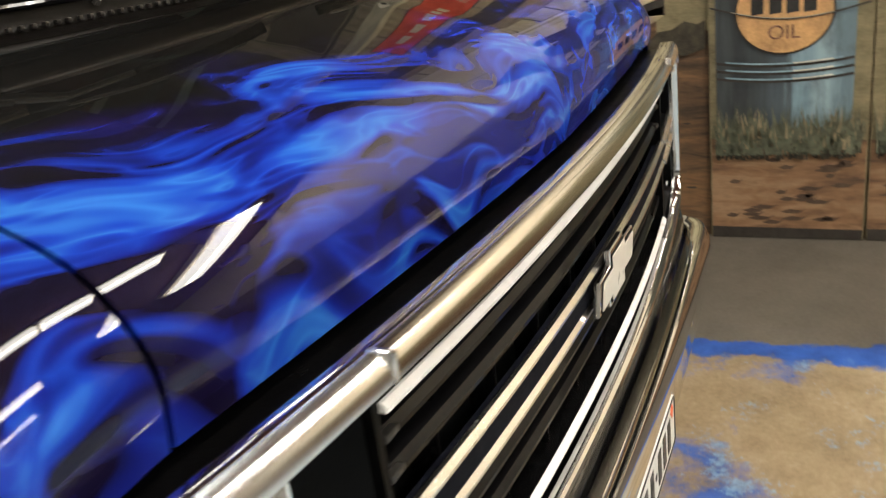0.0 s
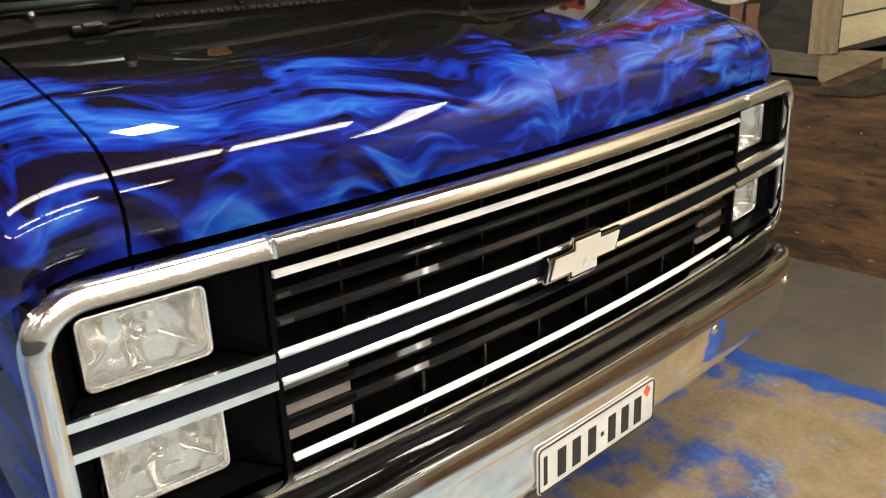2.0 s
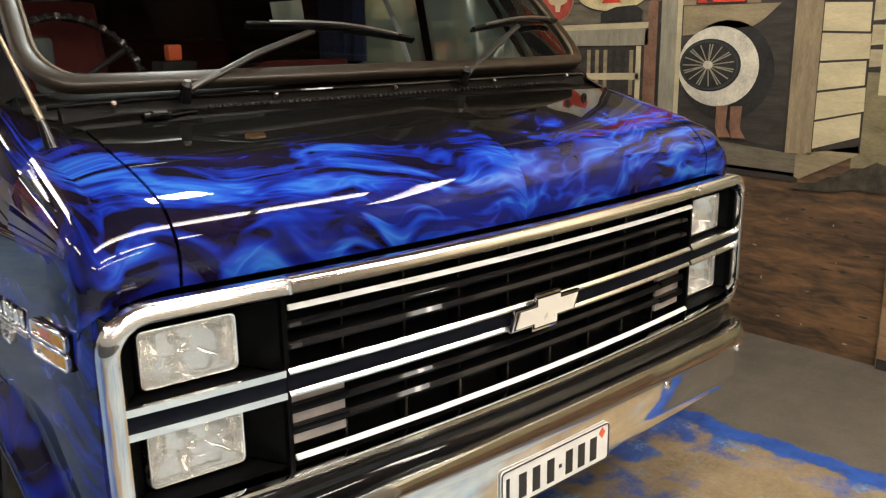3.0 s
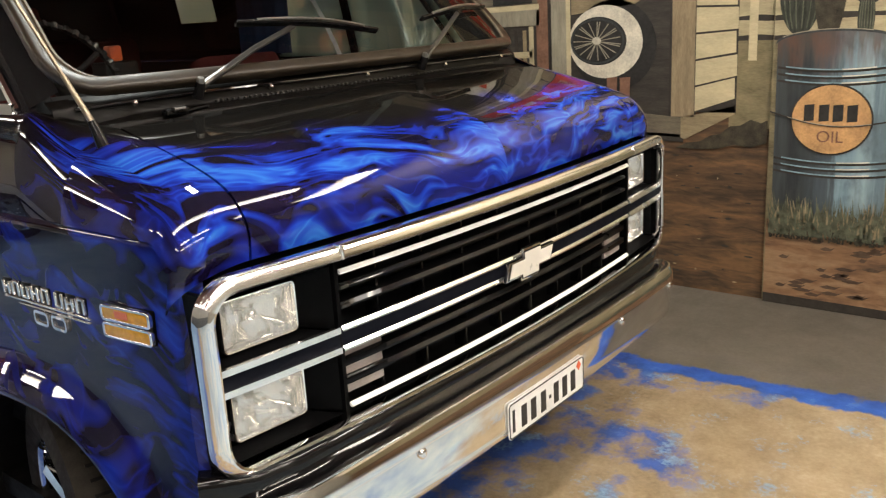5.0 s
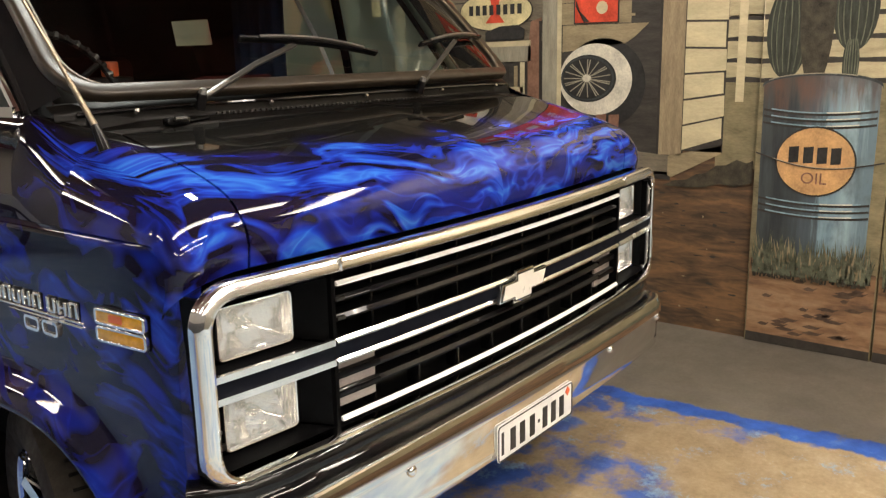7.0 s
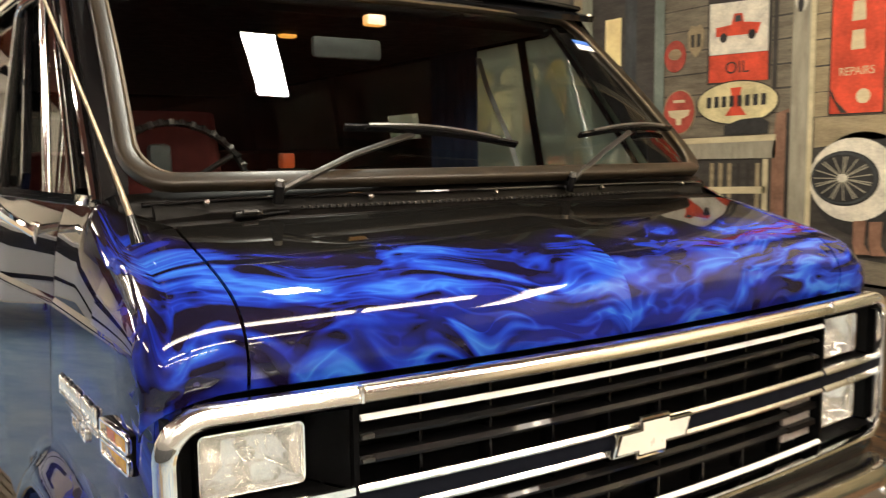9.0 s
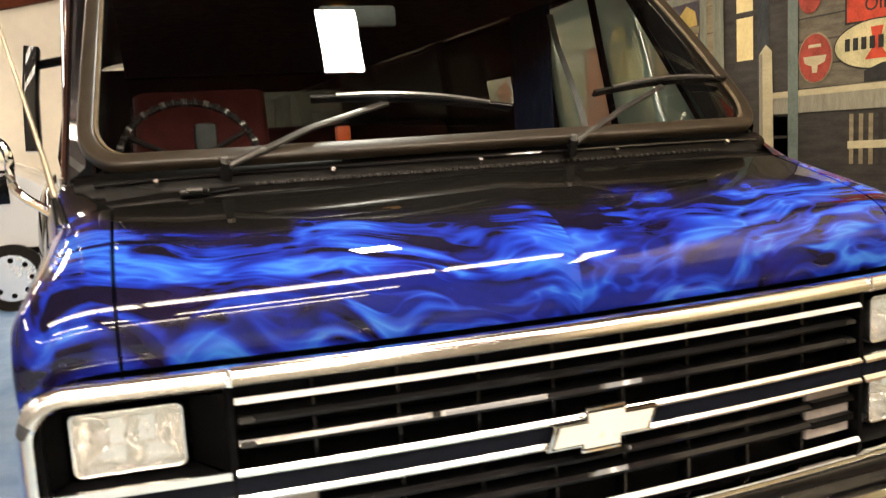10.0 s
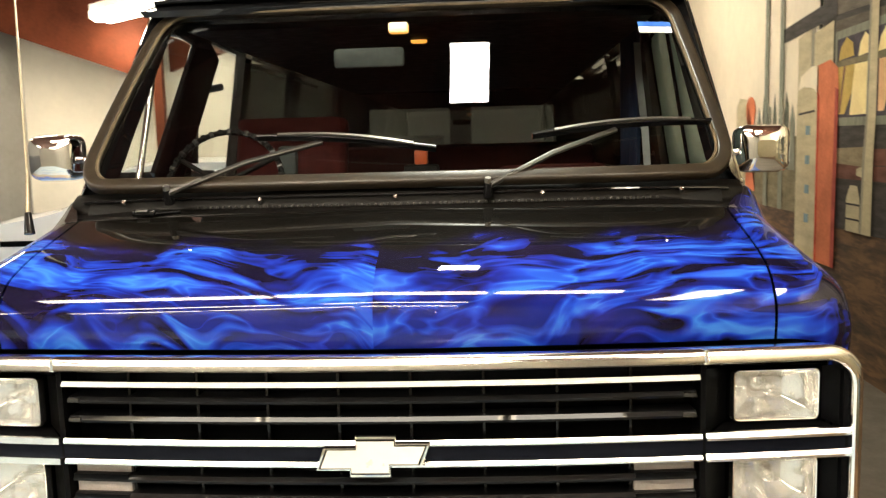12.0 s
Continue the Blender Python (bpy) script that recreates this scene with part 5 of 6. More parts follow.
# corner post and bright siding
paint("painted_corner_post", quad(0.505, 0.635, 0.905, TOP - 0.01), POST, 4)
paint("painted_post_edge", quad(0.628, 0.640, 0.905, TOP - 0.01), LINE, 5)
paint("painted_siding_shade", quad(0.295, 0.508, 0.93, TOP - 0.01), LINE, 4)
h = 0.128
for i in range(21):
    z = 0.93 + i * h
    sl = 0.06 - 0.018 * i if i < 4 else -0.012
    paint("painted_siding_board", [(0.503, z + 0.004), (0.303 - 0.008 * (i % 2), z + max(sl, -0.012) + 0.01), (0.305 - 0.008 * (i % 2), z + h + max(sl - 0.018, -0.012)), (0.503, z + h - 0.006)], CREAM, 5)
# stones, twigs and shadows scattered over the painted earth
rnd = random.Random(21)
for name, tone, count in (("painted_pebbles", LINE, 70), ("painted_pale_pebbles", CREAMDARK, 40)):
    bm = bmesh.new()
    for k in range(count):
        y, z = rnd.uniform(0.14, 2.2), rnd.uniform(0.06, 0.76) ** 1.0
        w, hgt, x = rnd.uniform(0.006, 0.03), rnd.uniform(0.003, 0.009), WALL - 0.0016 - 0.0004 * (k % 4)
        if tone is CREAMDARK:
            w, z = w * 0.5, z + 0.004
        pts = [(y + w * math.cos(a) * rnd.uniform(0.6, 1.1), z + hgt * math.sin(a) * rnd.uniform(0.5, 1.2)) for a in (0.2, 1.1, 2.2, 3.2, 4.3, 5.4)]
        bm.faces.new([bm.verts.new((x, py, pz)) for py, pz in pts])
    tagged(part(name, bm, tone, wall, smooth=False), kind="stuff")
# leaning wheel with a white wall
paint("painted_tyre", oval(0.955, 1.265, 0.245, 0.235), TYREBLACK, 4)
paint("painted_white_wall", oval(1.0, 1.285, 0.215, 0.188, 36), WHITEWALL, 5)
paint("painted_rim_ring", oval(1.04, 1.29, 0.165, 0.125, 32), TYREBLACK, 6)
paint("painted_rim_trim", oval(1.045, 1.29, 0.158, 0.118, 32), DRUMDARK, 7)
paint("painted_rim_hollow", oval(1.045, 1.29, 0.148, 0.108, 32), TYREBLACK, 8)
for k in range(22):
    a = radians(k * 360 / 22 + 5 * (k % 3))
    c, s_ = math.cos(a), math.sin(a)
    paint("painted_spoke", [(1.045 + 0.14 * c - 0.003 * s_, 1.29 + 0.10 * s_ + 0.003 * c), (1.045 + 0.14 * c + 0.003 * s_, 1.29 + 0.10 * s_ - 0.003 * c), (1.045 + 0.02 * c + 0.002 * s_, 1.29 + 0.016 * s_ - 0.002 * c), (1.045 + 0.02 * c - 0.002 * s_, 1.29 + 0.016 * s_ + 0.002 * c)], PALEPOST, 9)
paint("painted_hub", oval(1.045, 1.292, 0.026, 0.02, 14), WHITEWALL, 10)
for dy in (0.0, 0.075):
    paint("painted_boot", [(0.985 - dy, 1.10), (0.925 - dy, 1.105), (0.93 - dy, 1.0), (0.90 - dy, 0.955), (0.97 - dy, 0.95), (0.985 - dy, 1.0)], RUST, 10)
paint("painted_ledge", [(1.2, 1.43), (0.83, 1.47), (0.78, 1.50), (0.70, 1.57), (1.2, 1.57)], CREAMDARK, 4)
# upright post beside the signs
paint("painted_pale_post", quad(1.225, 1.325, 1.02, TOP - 0.01), PALEPOST, 5)
paint("painted_post_light", quad(1.205, 1.232, 1.02, TOP - 0.01), CREAM, 6)
paint("painted_horseshoe", oval(1.28, 2.12, 0.035, 0.055, 18), WHITEWALL, 7)
paint("painted_horseshoe_hole", oval(1.285, 2.10, 0.016, 0.04, 14), TYREBLACK, 8)
# tall red sign
paint("painted_red_sign_edge", quad(0.868, 1.132, 1.575, 2.56), LINE, 5)
sign = paint("painted_red_sign", quad(0.876, 1.124, 1.582, 2.55), RED, 6)
for z in (1.86, 1.985, 2.11, 2.235, 2.36):
    paint("sign_block", [(1.03, z), (0.965, z), (0.97, z + 0.085), (1.025, z + 0.085)], CREAM, 7)
letters("REPAIRS", 1.0, 1.765, 0.052, CREAM, 7, 0.9)
paint("sign_disc", oval(0.965, 1.655, 0.033, 0.033, 16), CREAM, 7)
paint("sign_slash", [(1.12, 1.70), (1.12, 1.665), (1.035, 1.584), (1.07, 1.584)], LINE, 7)
# white and red oil board
paint("painted_board_frame", quad(1.44, 1.825, 1.765, 2.62), LINE, 4)
paint("painted_white_board", [(1.81, 1.915), (1.458, 1.905), (1.458, 2.155), (1.812, 2.175)], WHITEWALL, 6)
paint("painted_red_board", [(1.81, 1.775), (1.455, 1.765), (1.458, 1.903), (1.81, 1.912)], RED, 6)
letters("OIL", 1.635, 1.838, 0.085, TYREBLACK, 7, 1.1)
truck = [(1.77, 2.005), (1.52, 1.995), (1.50, 2.045), (1.56, 2.055), (1.60, 2.06), (1.61, 2.105), (1.66, 2.108), (1.675, 2.055), (1.77, 2.05)]
paint("painted_truck", truck, RED, 7)
for y in (1.72, 1.55):
    paint("painted_truck_wheel", oval(y, 1.995, 0.022, 0.024, 14), TYREBLACK, 8)
paint("painted_truck_window", [(1.612, 2.065), (1.655, 2.066), (1.65, 2.097), (1.618, 2.095)], DRUMDARK, 8)
paint("painted_board_post", quad(1.405, 1.43, 1.72, 2.7), LINE, 5)
# small round signs
paint("painted_round_sign", oval(2.04, 1.935, 0.075, 0.085, 24), REDDARK, 6)
paint("round_sign_mark", oval(2.04, 1.945, 0.045, 0.03, 16), CREAMDARK, 7)
paint("painted_shield", [(1.955, 2.05), (1.93, 2.085), (1.90, 2.075), (1.87, 2.085), (1.845, 2.05), (1.855, 1.96), (1.90, 1.915), (1.945, 1.96)], CREAMDARK, 6)
for y in (1.92, 1.88):
    paint("shield_mark", quad(y - 0.012, y + 0.012, 1.97, 2.035), LINE, 7)
paint("painted_winged_edge", oval(2.005, 1.635, 0.112, 0.122, 28), CREAMDARK, 6)
paint("painted_winged_sign", oval(2.005, 1.635, 0.104, 0.114, 28), REDDARK, 7)
paint("winged_mark", [(2.08, 1.645), (1.93, 1.645), (1.94, 1.615), (1.965, 1.605), (1.985, 1.60), (1.99, 1.565), (2.02, 1.565), (2.025, 1.60), (2.05, 1.605), (2.07, 1.615)], CREAM, 8)
paint("winged_mark", quad(1.965, 2.045, 1.685, 1.70), CREAM, 8)
# oval sign
paint("painted_oval_edge", oval(1.635, 1.665, 0.25, 0.112, 36), LINE, 7)
paint("painted_oval_sign", oval(1.635, 1.665, 0.242, 0.105, 36), OVALCREAM, 8)
paint("oval_mark", [(1.70, 1.60), (1.57, 1.60), (1.62, 1.66), (1.60, 1.74), (1.67, 1.74), (1.65, 1.66)], RED, 9)
for k, y in enumerate(span(1.80, 1.47, 8)):
    paint("oval_block", quad(y - 0.014, y + 0.014, 1.645, 1.70), TYREBLACK, 10)
paint("painted_brush", [(1.70, 1.50), (1.44, 1.505), (1.435, 1.56), (1.48, 1.585), (1.60, 1.58), (1.70, 1.55)], TYREBLACK, 11)
# rail, bench and chair
paint("painted_beam", [(2.33, 1.375), (1.40, 1.385), (1.40, 1.50), (2.33, 1.485)], PALEPOST, 6)
paint("painted_beam_light", [(2.33, 1.455), (1.40, 1.47), (1.40, 1.50), (2.33, 1.485)], CREAM, 7)
paint("painted_gate_post", [(2.395, 1.13), (2.29, 1.13), (2.30, 1.70), (2.345, 1.735), (2.395, 1.69)], CREAM, 8)
paint("painted_gate_shade", quad(2.395, 2.37, 1.13, 1.69), PALEPOST, 9)
for y in span(1.78, 1.50, 6):
    paint("painted_chair_slat", quad(y - 0.012, y + 0.012, 1.13, 1.36), LINE if int(y * 100) % 2 else CREAMDARK, 5)
paint("painted_chair_seat", [(1.80, 1.20), (1.45, 1.21), (1.45, 1.245), (1.80, 1.235)], CREAM, 6)
paint("painted_chair_post", quad(1.44, 1.47, 1.06, 1.38), CREAM, 6)
paint("painted_trunk", [(1.42, 0.98), (1.33, 0.98), (1.345, 1.42), (1.33, 1.62), (1.40, 1.60), (1.42, 1.42)], RUST, 6)
paint("painted_trunk_shade", [(1.345, 0.98), (1.325, 0.98), (1.335, 1.42), (1.325, 1.60), (1.345, 1.60)], LINE, 7)
# teal post, doorway and lit window
paint("painted_teal_post", quad(2.115, 2.185, 0.95, TOP - 0.01), TEAL, 8)
paint("painted_doorway", quad(2.19, 2.78, 0.9, TOP - 0.01), PLANKDARK, 2)
paint("painted_door_jamb", quad(2.33, 2.42, 1.5, TOP - 0.01), DRUMDARK, 3)
for z in ((1.67, 1.895), (1.925, 2.20)):
    paint("painted_lit_pane", quad(2.45, 2.58, *z), LIT, 4)
paint("painted_door_frame", [(2.68, 0.95), (2.79, 0.95), (2.77, 1.6), (2.78, TOP - 0.01), (2.69, TOP - 0.01), (2.68, 1.6)], GREENPOST, 9)
boards(2.78, 2.86, 0.95, 2.9, 13, CREAMDARK, 3)
paint("painted_inner_wall", quad(2.86, 4.25, 0.86, TOP - 0.01), PLANKDARK, 1)
for k, z in enumerate(span(2.02, 3.2, 9)):
    paint("painted_upper_board", [(2.9, z), (3.98, z + 0.02), (3.98, z + 0.13), (2.9, z + 0.115)], PLANK if k % 2 else DUSTBROWN, 2)
# shop window with drawn curtains
paint("painted_window_frame", [(2.84, 1.49), (3.97, 1.50), (3.97, 2.08), (2.84, 2.10)], GREENPOST, 4)
paint("painted_window_glass", [(2.90, 1.54), (3.93, 1.55), (3.93, 2.03), (2.90, 2.05)], DUSK, 5)
paint("painted_curtain", [(3.92, 1.57), (3.80, 1.57), (3.68, 1.72), (3.66, 1.86), (3.92, 1.86)], YELLOW, 6)
paint("painted_curtain_fold", [(3.88, 1.58), (3.86, 1.58), (3.79, 1.86), (3.82, 1.86)], RUST, 7)
paint("painted_lit_pane", [(3.72, 1.56), (3.46, 1.56), (3.46, 1.86), (3.66, 1.86)], LIT, 6.5)
paint("painted_lit_pane", [(3.34, 1.57), (3.27, 1.57), (3.20, 1.70), (3.20, 1.86), (3.34, 1.86)], PEACH, 6)
paint("painted_curtain", [(3.08, 1.86), (2.92, 1.86), (2.92, 1.66), (2.96, 1.68)], YELLOW, 6)
for a, b in ((3.05, 2.955), (3.01, 2.935), (2.965, 2.925)):
    paint("painted_curtain_fold", [(a, 1.86), (a - 0.012, 1.86), (b - 0.008, 1.70), (b, 1.70)], RUST, 7)
paint("painted_transom", [(2.90, 1.865), (3.93, 1.86), (3.93, 1.895), (2.90, 1.905)], FIELD, 8)
for y0, y1, m_ in ((3.90, 3.68, YELLOW), (3.62, 3.44, LIT), (3.36, 3.18, LIT), (3.12, 2.92, YELLOW)):
    paint("painted_curtain_top", [(y0, 1.90), (y1, 1.91), (y1 + 0.02, 1.99), ((y0 + y1) / 2, 2.03), (y0 - 0.03, 1.98)], m_, 6)
boards(2.9, 4.2, 1.36, 1.49, 1, PLANKDARK, 3)
boards(2.86, 3.98, 1.17, 1.36, 2, BARNRED, 2)
boards(2.9, 4.2, 0.86, 1.17, 3, PLANKDARK, 2)
paint("painted_shelf", [(4.0, 1.27), (3.42, 1.25), (3.42, 1.34), (3.52, 1.37), (3.95, 1.36)], CREAMDARK, 4)
paint("painted_hook", [(3.60, 1.20), (3.42, 1.18), (3.42, 1.24), (3.50, 1.26), (3.60, 1.24)], CREAM, 5)
# red machine on the porch and tall posts
paint("painted_machine", [(3.15, 1.36), (3.12, 1.00), (2.92, 0.86), (2.76, 0.88), (2.76, 1.38), (2.95, 1.41), (3.10, 1.40)], PUMPRED, 6)
paint("painted_machine_light", [(3.06, 1.37), (3.04, 1.02), (2.95, 0.97), (2.96, 1.38)], PEACH, 7)
paint("painted_machine_side", [(2.93, 1.38), (2.93, 1.12), (2.80, 1.13), (2.80, 1.39)], RUST, 7)
paint("painted_machine_dial", quad(2.83, 2.91, 1.25, 1.36), CREAMDARK, 8)
paint("painted_machine_plate", quad(2.83, 2.93, 1.07, 1.11), CREAM, 8)
for a, b in (((2.95, 0.985), (2.76, 0.99)), ((2.87, 1.07), (2.87, 0.88))):
    paint("painted_machine_gap", [(a[0], a[1] - 0.008), (b[0] - 0.004, b[1] - 0.008), (b[0] - 0.004, b[1] + 0.008), (a[0], a[1] + 0.008)], LINE, 8)
paint("painted_tall_post", [(3.52, 0.86), (3.37, 0.86), (3.37, 1.30), (3.35, 1.55), (3.36, TOP - 0.02), (3.44, TOP - 0.02), (3.47, 1.55), (3.50, 1.30)], CREAM, 9)
paint("painted_post_shade", [(3.52, 0.86), (3.495, 0.86), (3.475, 1.30), (3.45, 1.55), (3.43, TOP - 0.02), (3.445, TOP - 0.02), (3.475, 1.55), (3.50, 1.30)], PALEPOST, 10)
for y in (4.95, 5.3):
    paint("painted_tall_post", [(y - 0.045, 0.9), (y + 0.045, 0.9), (y + 0.04, TOP - 0.02), (y - 0.04, TOP - 0.02)], GREENPOST, 8)
for y0, y1 in ((4.62, 4.38), (4.32, 4.00)):
    paint("painted_porch_board", [(y0, 1.6), (y1, 1.6), (y1, 2.16), (y0, 2.12)], CREAM, 4)
paint("painted_porch_gap", [(4.40, 1.6), (4.30, 1.6), (4.30, 2.2), (4.40, 2.2)], PALEPOST, 3)
paint("painted_porch_eave", [(4.95, 2.12), (3.95, 2.18), (3.95, 2.30), (4.95, 2.22)], PLANKDARK, 5)
for k in range(7):
    y = 5.5 - 0.13 * k
    paint("painted_shrub", [(y + 0.07, 1.2), (y - 0.07, 1.2), (y - 0.05, 1.55 + 0.06 * (k % 3)), (y, 1.68 + 0.09 * (k % 2)), (y + 0.05, 1.52)], GRASS if k % 2 else GREENPOST, 5)
paint("painted_churn", [(3.72, 0.86), (3.53, 0.86), (3.53, 1.06), (3.57, 1.14), (3.67, 1.14), (3.72, 1.06)], CREAM, 9)
for z in (0.93, 1.02):
    paint("painted_churn_band", quad(3.53, 3.72, z, z + 0.012), LINE, 10)
# fuel pump: a pale dial face with its red side
paint("painted_pump", [(4.24, 0.6), (3.90, 0.6), (3.88, 1.72), (3.90, 1.86), (4.02, 1.92), (4.24, 1.90)], PUMPRED, 9)
paint("painted_pump_light", [(4.60, 0.6), (4.20, 0.6), (4.20, 1.66), *oval(4.40, 1.66, 0.20, 0.11, 11, 180, 0)[1:], (4.60, 1.66)], CREAM, 10)
paint("painted_pump_shoulder", [(4.22, 1.70), (4.22, 1.90), (4.34, 1.905), (4.54, 1.85), (4.58, 1.76), (4.46, 1.78)], SKY, 9)
paint("painted_pump_edge", [(4.22, 0.6), (4.19, 0.6), (4.19, 1.70), (4.22, 1.73)], RED, 11)
paint("painted_pump_dark", [(3.95, 0.6), (3.89, 0.6), (3.875, 1.72), (3.93, 1.74)], REDDARK, 10)
paint("painted_pump_band", [(4.56, 1.585), (4.26, 1.60), (4.26, 1.615), (4.56, 1.60)], LINE, 11)
for z in (0.85, 1.05, 1.25, 1.45):
    paint("painted_pump_label", quad(4.34, 4.42, z, z + 0.06), DRUMBLUE, 11)
paint("painted_pump", [(5.85, 1.0), (5.58, 1.0), *oval(5.715, 1.66, 0.135, 0.12, 9, 0, 180)], PUMPRED, 6)
paint("painted_pump_light", [(6.12, 1.0), (5.84, 1.0), (5.84, 1.76), (6.02, 1.78), (6.12, 1.70)], CREAM, 7)

# proud boards that carry the painted drum
board = tagged(part("wall_board", box(WALL - 0.03, WALL - 0.001, -0.455, 0.125, 0.0, 2.9, 0.003), FIELD, None, smooth=False), "upright board painted with a rusty oil drum", "wall board", kind="structure")
board2 = tagged(part("wall_board", box(WALL - 0.026, WALL - 0.001, -1.60, -0.460, 0.0, 2.9, 0.003), FIELD, None, smooth=False), "upright board painted with earth and field", "wall board", kind="structure")
WALL_FACE = WALL
WALL = WALL - 0.0305
wall_keep, wall = wall, board


def earth_layers():
    """Ragged strata of orange earth."""
    rnd = random.Random(5)
    for (y0, y1, own) in ((0.118, -0.45, board), (-0.465, -1.59, board2)):
        global wall
        wall = own
        ys = span(y0, y1, 14)
        top = [(y, 0.42 + rnd.uniform(-0.02, 0.02)) for y in ys]
        paint("painted_earth_bank", [(y0, 0.03), (y1, 0.03), *reversed(top)], EARTHLIGHT, 1)
        paint("painted_base", [(y0, 0.002), (y1, 0.002), (y1, 0.045), (y0, 0.05)], LINE, 2)
        for k in range(int(70 * abs(y1 - y0))):
            y, z, w = rnd.uniform(y1 + 0.06, y0 - 0.06), rnd.uniform(0.07, 0.39), rnd.uniform(0.015, 0.055)
            w = min(w, y0 - y - 0.005, y - y1 - 0.005)
            if w > 0.02:
                paint("painted_crack", [(y + w, z), (y + w * 0.3, z + 0.012), (y - w * 0.5, z + 0.006), (y - w, z + 0.014), (y - w * 0.4, z - 0.006), (y + w * 0.4, z - 0.007)], CRACK, 2)


EARTHLIGHT = earth_paint()
for el, c in zip(EARTHLIGHT.node_tree.nodes["Color Ramp"].color_ramp.elements, ((0.05, 0.03, 0.02), (0.14, 0.075, 0.04), (0.27, 0.145, 0.07), (0.36, 0.22, 0.12), (0.22, 0.12, 0.06))):
    el.color = (*c, 1)
earth_layers()
for own, y0, y1 in ((board, 0.122, -0.452), (board2, -0.463, -1.597)):
    wall = own
    paint("painted_board_sky", quad(y1, y0, 1.50, 2.89), SKY, 0.2)
wall = board
DC, DW = -0.15, 0.245


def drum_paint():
    """Steel with painted round shading, dark side to pale blue, streaked, rusty at top."""
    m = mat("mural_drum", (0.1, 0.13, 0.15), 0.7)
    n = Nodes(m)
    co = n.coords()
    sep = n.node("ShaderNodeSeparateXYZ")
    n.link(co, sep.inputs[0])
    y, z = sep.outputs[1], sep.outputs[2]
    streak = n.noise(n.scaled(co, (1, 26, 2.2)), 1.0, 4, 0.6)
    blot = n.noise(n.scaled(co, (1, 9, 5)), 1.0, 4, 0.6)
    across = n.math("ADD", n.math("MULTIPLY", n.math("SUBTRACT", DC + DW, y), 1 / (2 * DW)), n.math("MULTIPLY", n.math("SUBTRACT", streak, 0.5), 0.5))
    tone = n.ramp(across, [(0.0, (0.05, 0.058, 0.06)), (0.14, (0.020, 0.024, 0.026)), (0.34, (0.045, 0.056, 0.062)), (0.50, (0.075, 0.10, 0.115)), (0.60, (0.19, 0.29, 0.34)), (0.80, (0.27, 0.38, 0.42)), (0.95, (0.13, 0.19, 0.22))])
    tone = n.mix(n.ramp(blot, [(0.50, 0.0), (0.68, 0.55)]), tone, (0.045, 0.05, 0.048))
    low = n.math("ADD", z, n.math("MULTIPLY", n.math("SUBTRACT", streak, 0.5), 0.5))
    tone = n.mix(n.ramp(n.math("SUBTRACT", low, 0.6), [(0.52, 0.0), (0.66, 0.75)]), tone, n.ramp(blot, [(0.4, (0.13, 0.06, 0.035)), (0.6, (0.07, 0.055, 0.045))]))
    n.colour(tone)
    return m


CACTUS = pmat("mural_cactus", (0.026, 0.029, 0.019), 0.6, 14, (1, 5, 1))
CACTUSLIGHT = pmat("mural_cactus_rib", (0.095, 0.10, 0.065), 0.5, 14)
for own, y0, y1 in ((board, 0.120, -0.450), (board2, -0.465, -1.594)):
    wall = own
    fence(y0, y1, 0.3)
wall = board


def cactus_lobe(y, z, ry, rz, layer):
    paint("painted_cactus_lobe", oval(y, z, ry, rz, 26), CACTUS, layer)
    for u in (-0.75, -0.45, -0.1, 0.25, 0.55, 0.8):
        arc = [(y + ry * u * math.sqrt(max(0.0, 1 - 0.8 * v * v)), z + rz * v) for v in span(-0.85, 0.85, 9)]
        paint("painted_cactus_rib", [*arc, *[(a - 0.005, b) for a, b in reversed(arc)]], CACTUSLIGHT, layer + 0.6)


cactus_lobe(DC + 0.16, 1.50, 0.095, 0.21, 1.4)
cactus_lobe(DC - 0.12, 1.60, 0.095, 0.19, 1.4)
cactus_lobe(DC - 0.115, 1.36, 0.035, 0.12, 1.2)
paint("painted_cactus_stem", oval(DC + 0.035, 1.62, 0.075, 0.38, 26), BUSHES, 2.4)
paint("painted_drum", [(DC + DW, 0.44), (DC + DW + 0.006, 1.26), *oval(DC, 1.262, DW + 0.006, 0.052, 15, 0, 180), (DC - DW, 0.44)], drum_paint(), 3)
rim_arc = oval(DC, 1.262, DW + 0.012, 0.056, 21, 0, 180)
paint("painted_drum_rim", [*rim_arc, *[(y, z - 0.012) for y, z in reversed(rim_arc)]], DRUMDARK, 4)
paint("painted_rim_glint", [*rim_arc[3:15], *[(y, z - 0.004) for y, z in reversed(rim_arc[3:15])]], PALEPOST, 5)
for z in (1.085, 1.115, 1.145, 0.665, 0.695, 0.725):
    arc = [(DC + DW * u, z - 0.020 * (1 - u * u)) for u in span(1, -1, 15)]
    paint("painted_rib", [*arc, *[(y, zz + 0.010) for y, zz in reversed(arc)]], LINE, 4.2)
    paint("painted_rib_light", [(y, zz + 0.010) for y, zz in arc[1:14]] + [(y, zz + 0.016) for y, zz in reversed(arc[1:14])], DRUMBLUE, 4.8)
    paint("painted_rib_glint", [(y, zz + 0.011) for y, zz in arc[8:13]] + [(y, zz + 0.016) for y, zz in reversed(arc[8:13])], WHITEWALL, 5.4)
paint("painted_disc_edge", oval(DC + 0.0, 0.915, 0.178, 0.163, 36), LINE, 6)
paint("painted_disc", oval(DC + 0.0, 0.915, 0.170, 0.155, 36), DISC, 7)
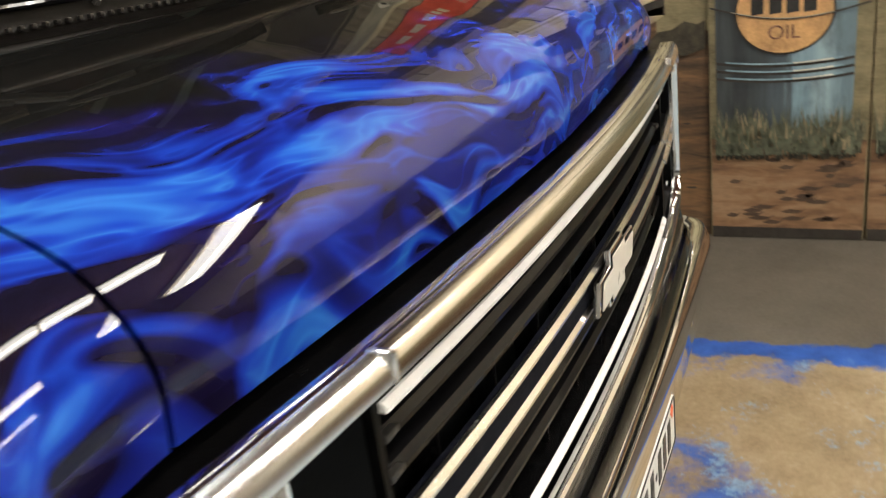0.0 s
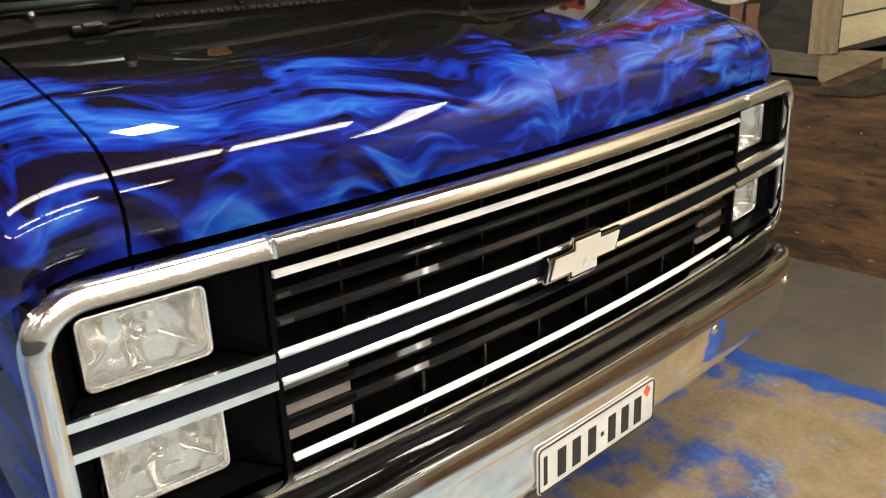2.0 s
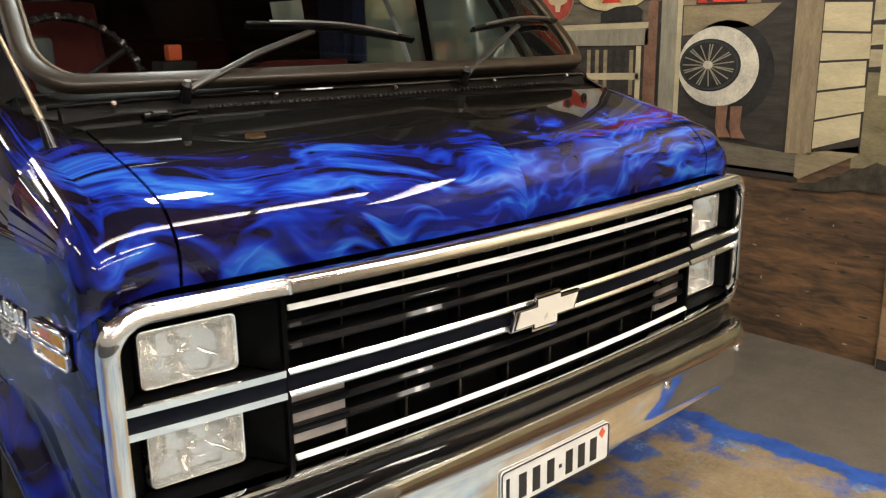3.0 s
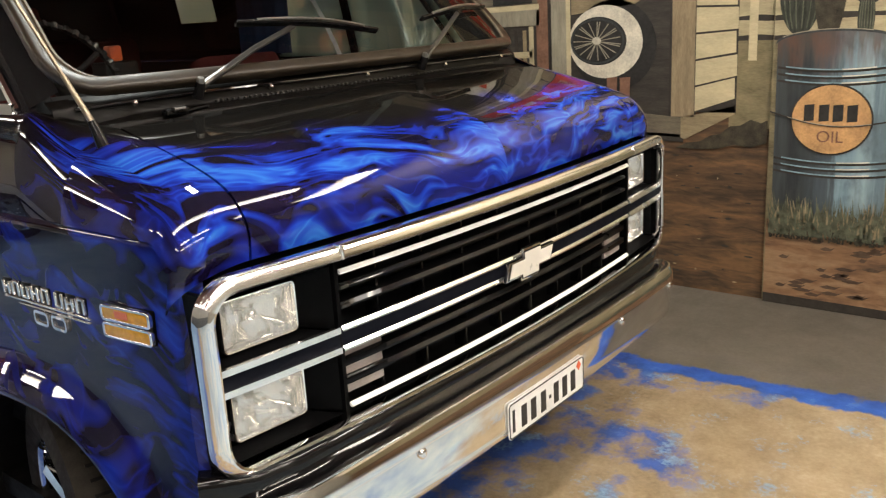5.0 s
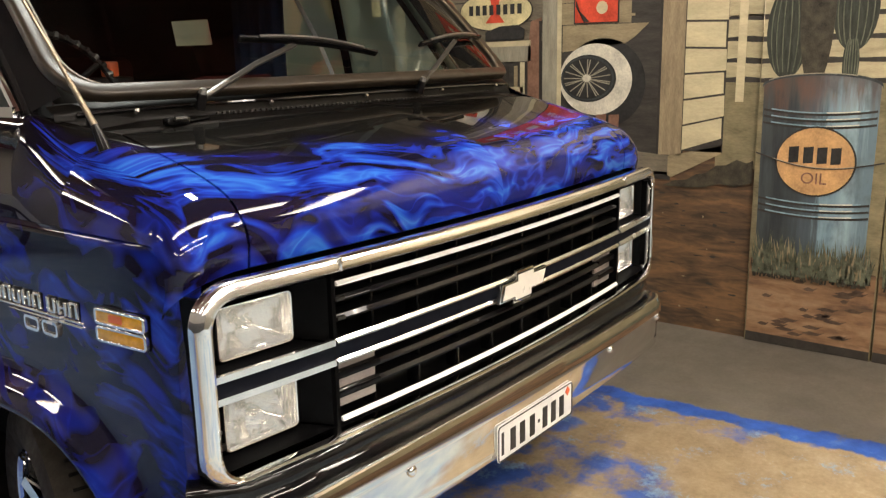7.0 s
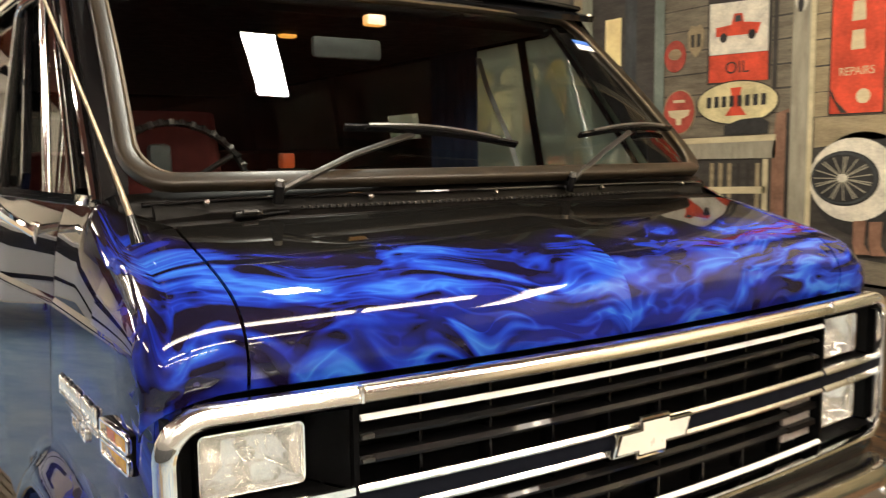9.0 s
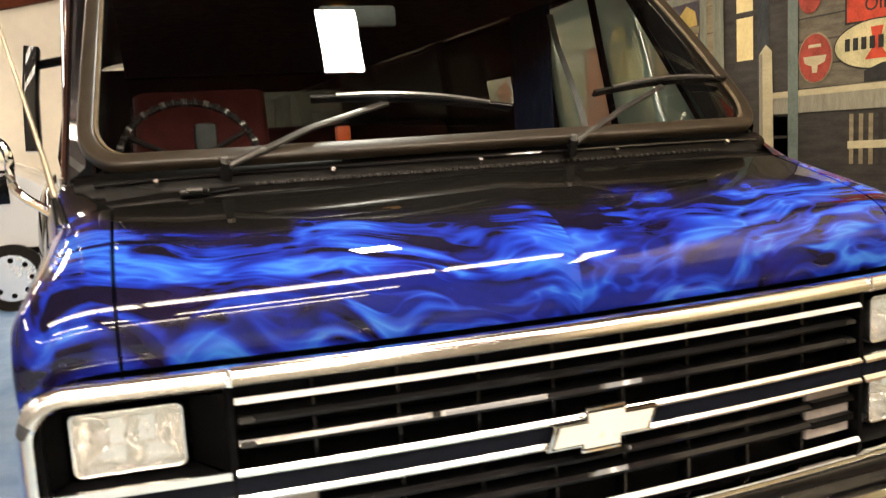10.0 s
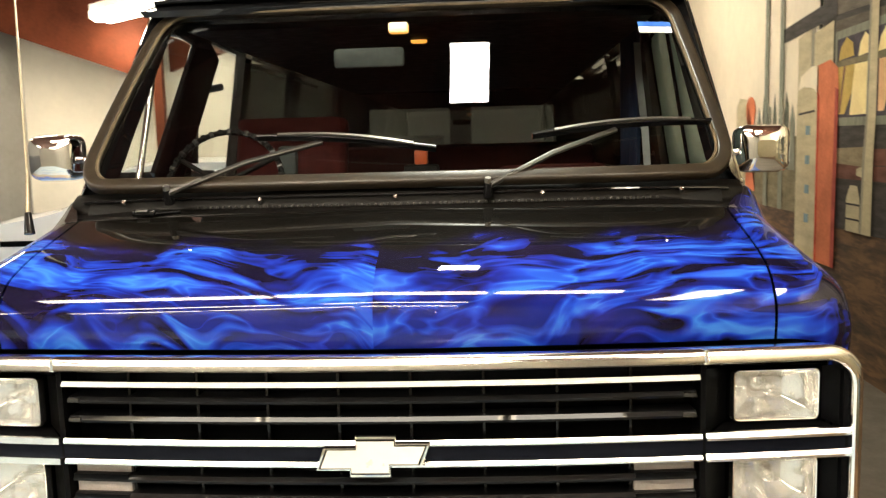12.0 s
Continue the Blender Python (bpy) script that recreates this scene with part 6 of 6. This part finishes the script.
for y in (-0.055, -0.12, -0.18, -0.24):
    paint("disc_block", [(y + 0.022, 0.905), (y - 0.022, 0.91), (y - 0.022, 0.985), (y + 0.022, 0.98)], TYREBLACK, 8)
letters("OIL", DC, 0.835, 0.075, RUST, 8)
sag = [(0.118 - 0.56 * t, 0.95 - 0.05 * math.sin(t * math.pi) - 0.02 * t) for t in span(0, 1, 15)]
paint("painted_wire", [*sag, *[(y, z - 0.007) for y, z in reversed(sag)]], LINE, 10)
paint("painted_wire_glint", [*sag[2:12], *[(y, z - 0.003) for y, z in reversed(sag[2:12])]], PALEPOST, 11)
for own, y0, y1 in ((board, 0.115, -0.45), (board2, -0.465, -1.59)):
    wall = own
    rnd = random.Random(int(y0 * 100) + 3)
    for tone, count, zlo, tall in ((BUSHES, 500, 0.34, 0.10), (GRASS, 900, 0.36, 0.13), (CREAMDARK, 160, 0.38, 0.11)):
        bm = bmesh.new()
        for k in range(int(abs(y1 - y0) * count)):
            y, z, hgt, ln = rnd.uniform(y1 + 0.02, y0 - 0.02), zlo + 0.10 * rnd.random() ** 1.5, rnd.uniform(0.03, tall), rnd.gauss(0, 0.014)
            ln = max(y1 + 0.004 - y, min(y0 - 0.004 - y, ln))
            xx = WALL - 0.0185 - 0.0005 * (k % 7) - (0.0 if tone is BUSHES else 0.0035)
            bm.faces.new([bm.verts.new(p) for p in ((xx, y - 0.005, z), (xx, y + 0.005, z), (xx, y + ln, z + hgt))])
        tagged(part("painted_grass", bm, tone, own, smooth=False), kind="stuff")
paint("painted_cactus", [(-0.55, 0.9), (-0.75, 0.9), (-0.78, 2.2), (-0.52, 2.2)], GRASS, 1)
wall, WALL = wall_keep, WALL_FACE


# ---- white car behind ----
car = thing("car", "white hatchback car with silver wheels parked by the far wall", "car")
prof = smoothline([(-2.0, 0.62), (-1.96, 0.78), (-1.2, 0.93), (-0.55, 1.32), (0.3, 1.40), (1.2, 1.34), (1.85, 0.98), (2.0, 0.9), (2.02, 0.6)], 40)
rows = []
for v in span(-0.8, 0.8, 11):
    rows.append([(p[0], v, p[1] - 0.06 * (v / 0.8) ** 4) for p in prof])
body_bm = sheet(rows)
for v in (-0.8, 0.8):
    sheet([[(p[0], v, p[1] - 0.06) for p in prof], [(p[0], v * 1.0, 0.32) for p in prof]], bm=body_bm)
bmesh.ops.remove_doubles(body_bm, verts=body_bm.verts, dist=1e-4)
part("car_body", body_bm, CARWHITE, car)
for v in (-0.806, 0.806):
    part("car_window", box(-0.65, 1.3, v - 0.004, v + 0.004, 0.96, 1.26, 0.003), GLOSSBLACK, car)
    part("car_bumper_strip", box(-1.9, 1.9, v - 0.008, v + 0.008, 0.5, 0.56, 0.004), BLACK, car)
for u in (-1.25, 1.25):
    for v in (-0.78, 0.78):
        cw = part("car_wheel", rod((u, v - 0.09, 0.3), (u, v + 0.09, 0.3), 0.3, n=32), TYRE, car, "wheel with a silver cover")
        part("wheel_cover", rod((u, v - 0.10, 0.3), (u, v + 0.10, 0.3), 0.21, 0.21, 24), BRIGHT, cw)
        for k in range(8):
            a = radians(45 * k)
            part("cover_slot", rod((u + 0.16 * math.cos(a), v - 0.103, 0.3 + 0.16 * math.sin(a)), (u + 0.16 * math.cos(a), v + 0.103, 0.3 + 0.16 * math.sin(a)), 0.025, n=8), BLACK, cw)
car.location = (-3.15, 7.9, 0.0)
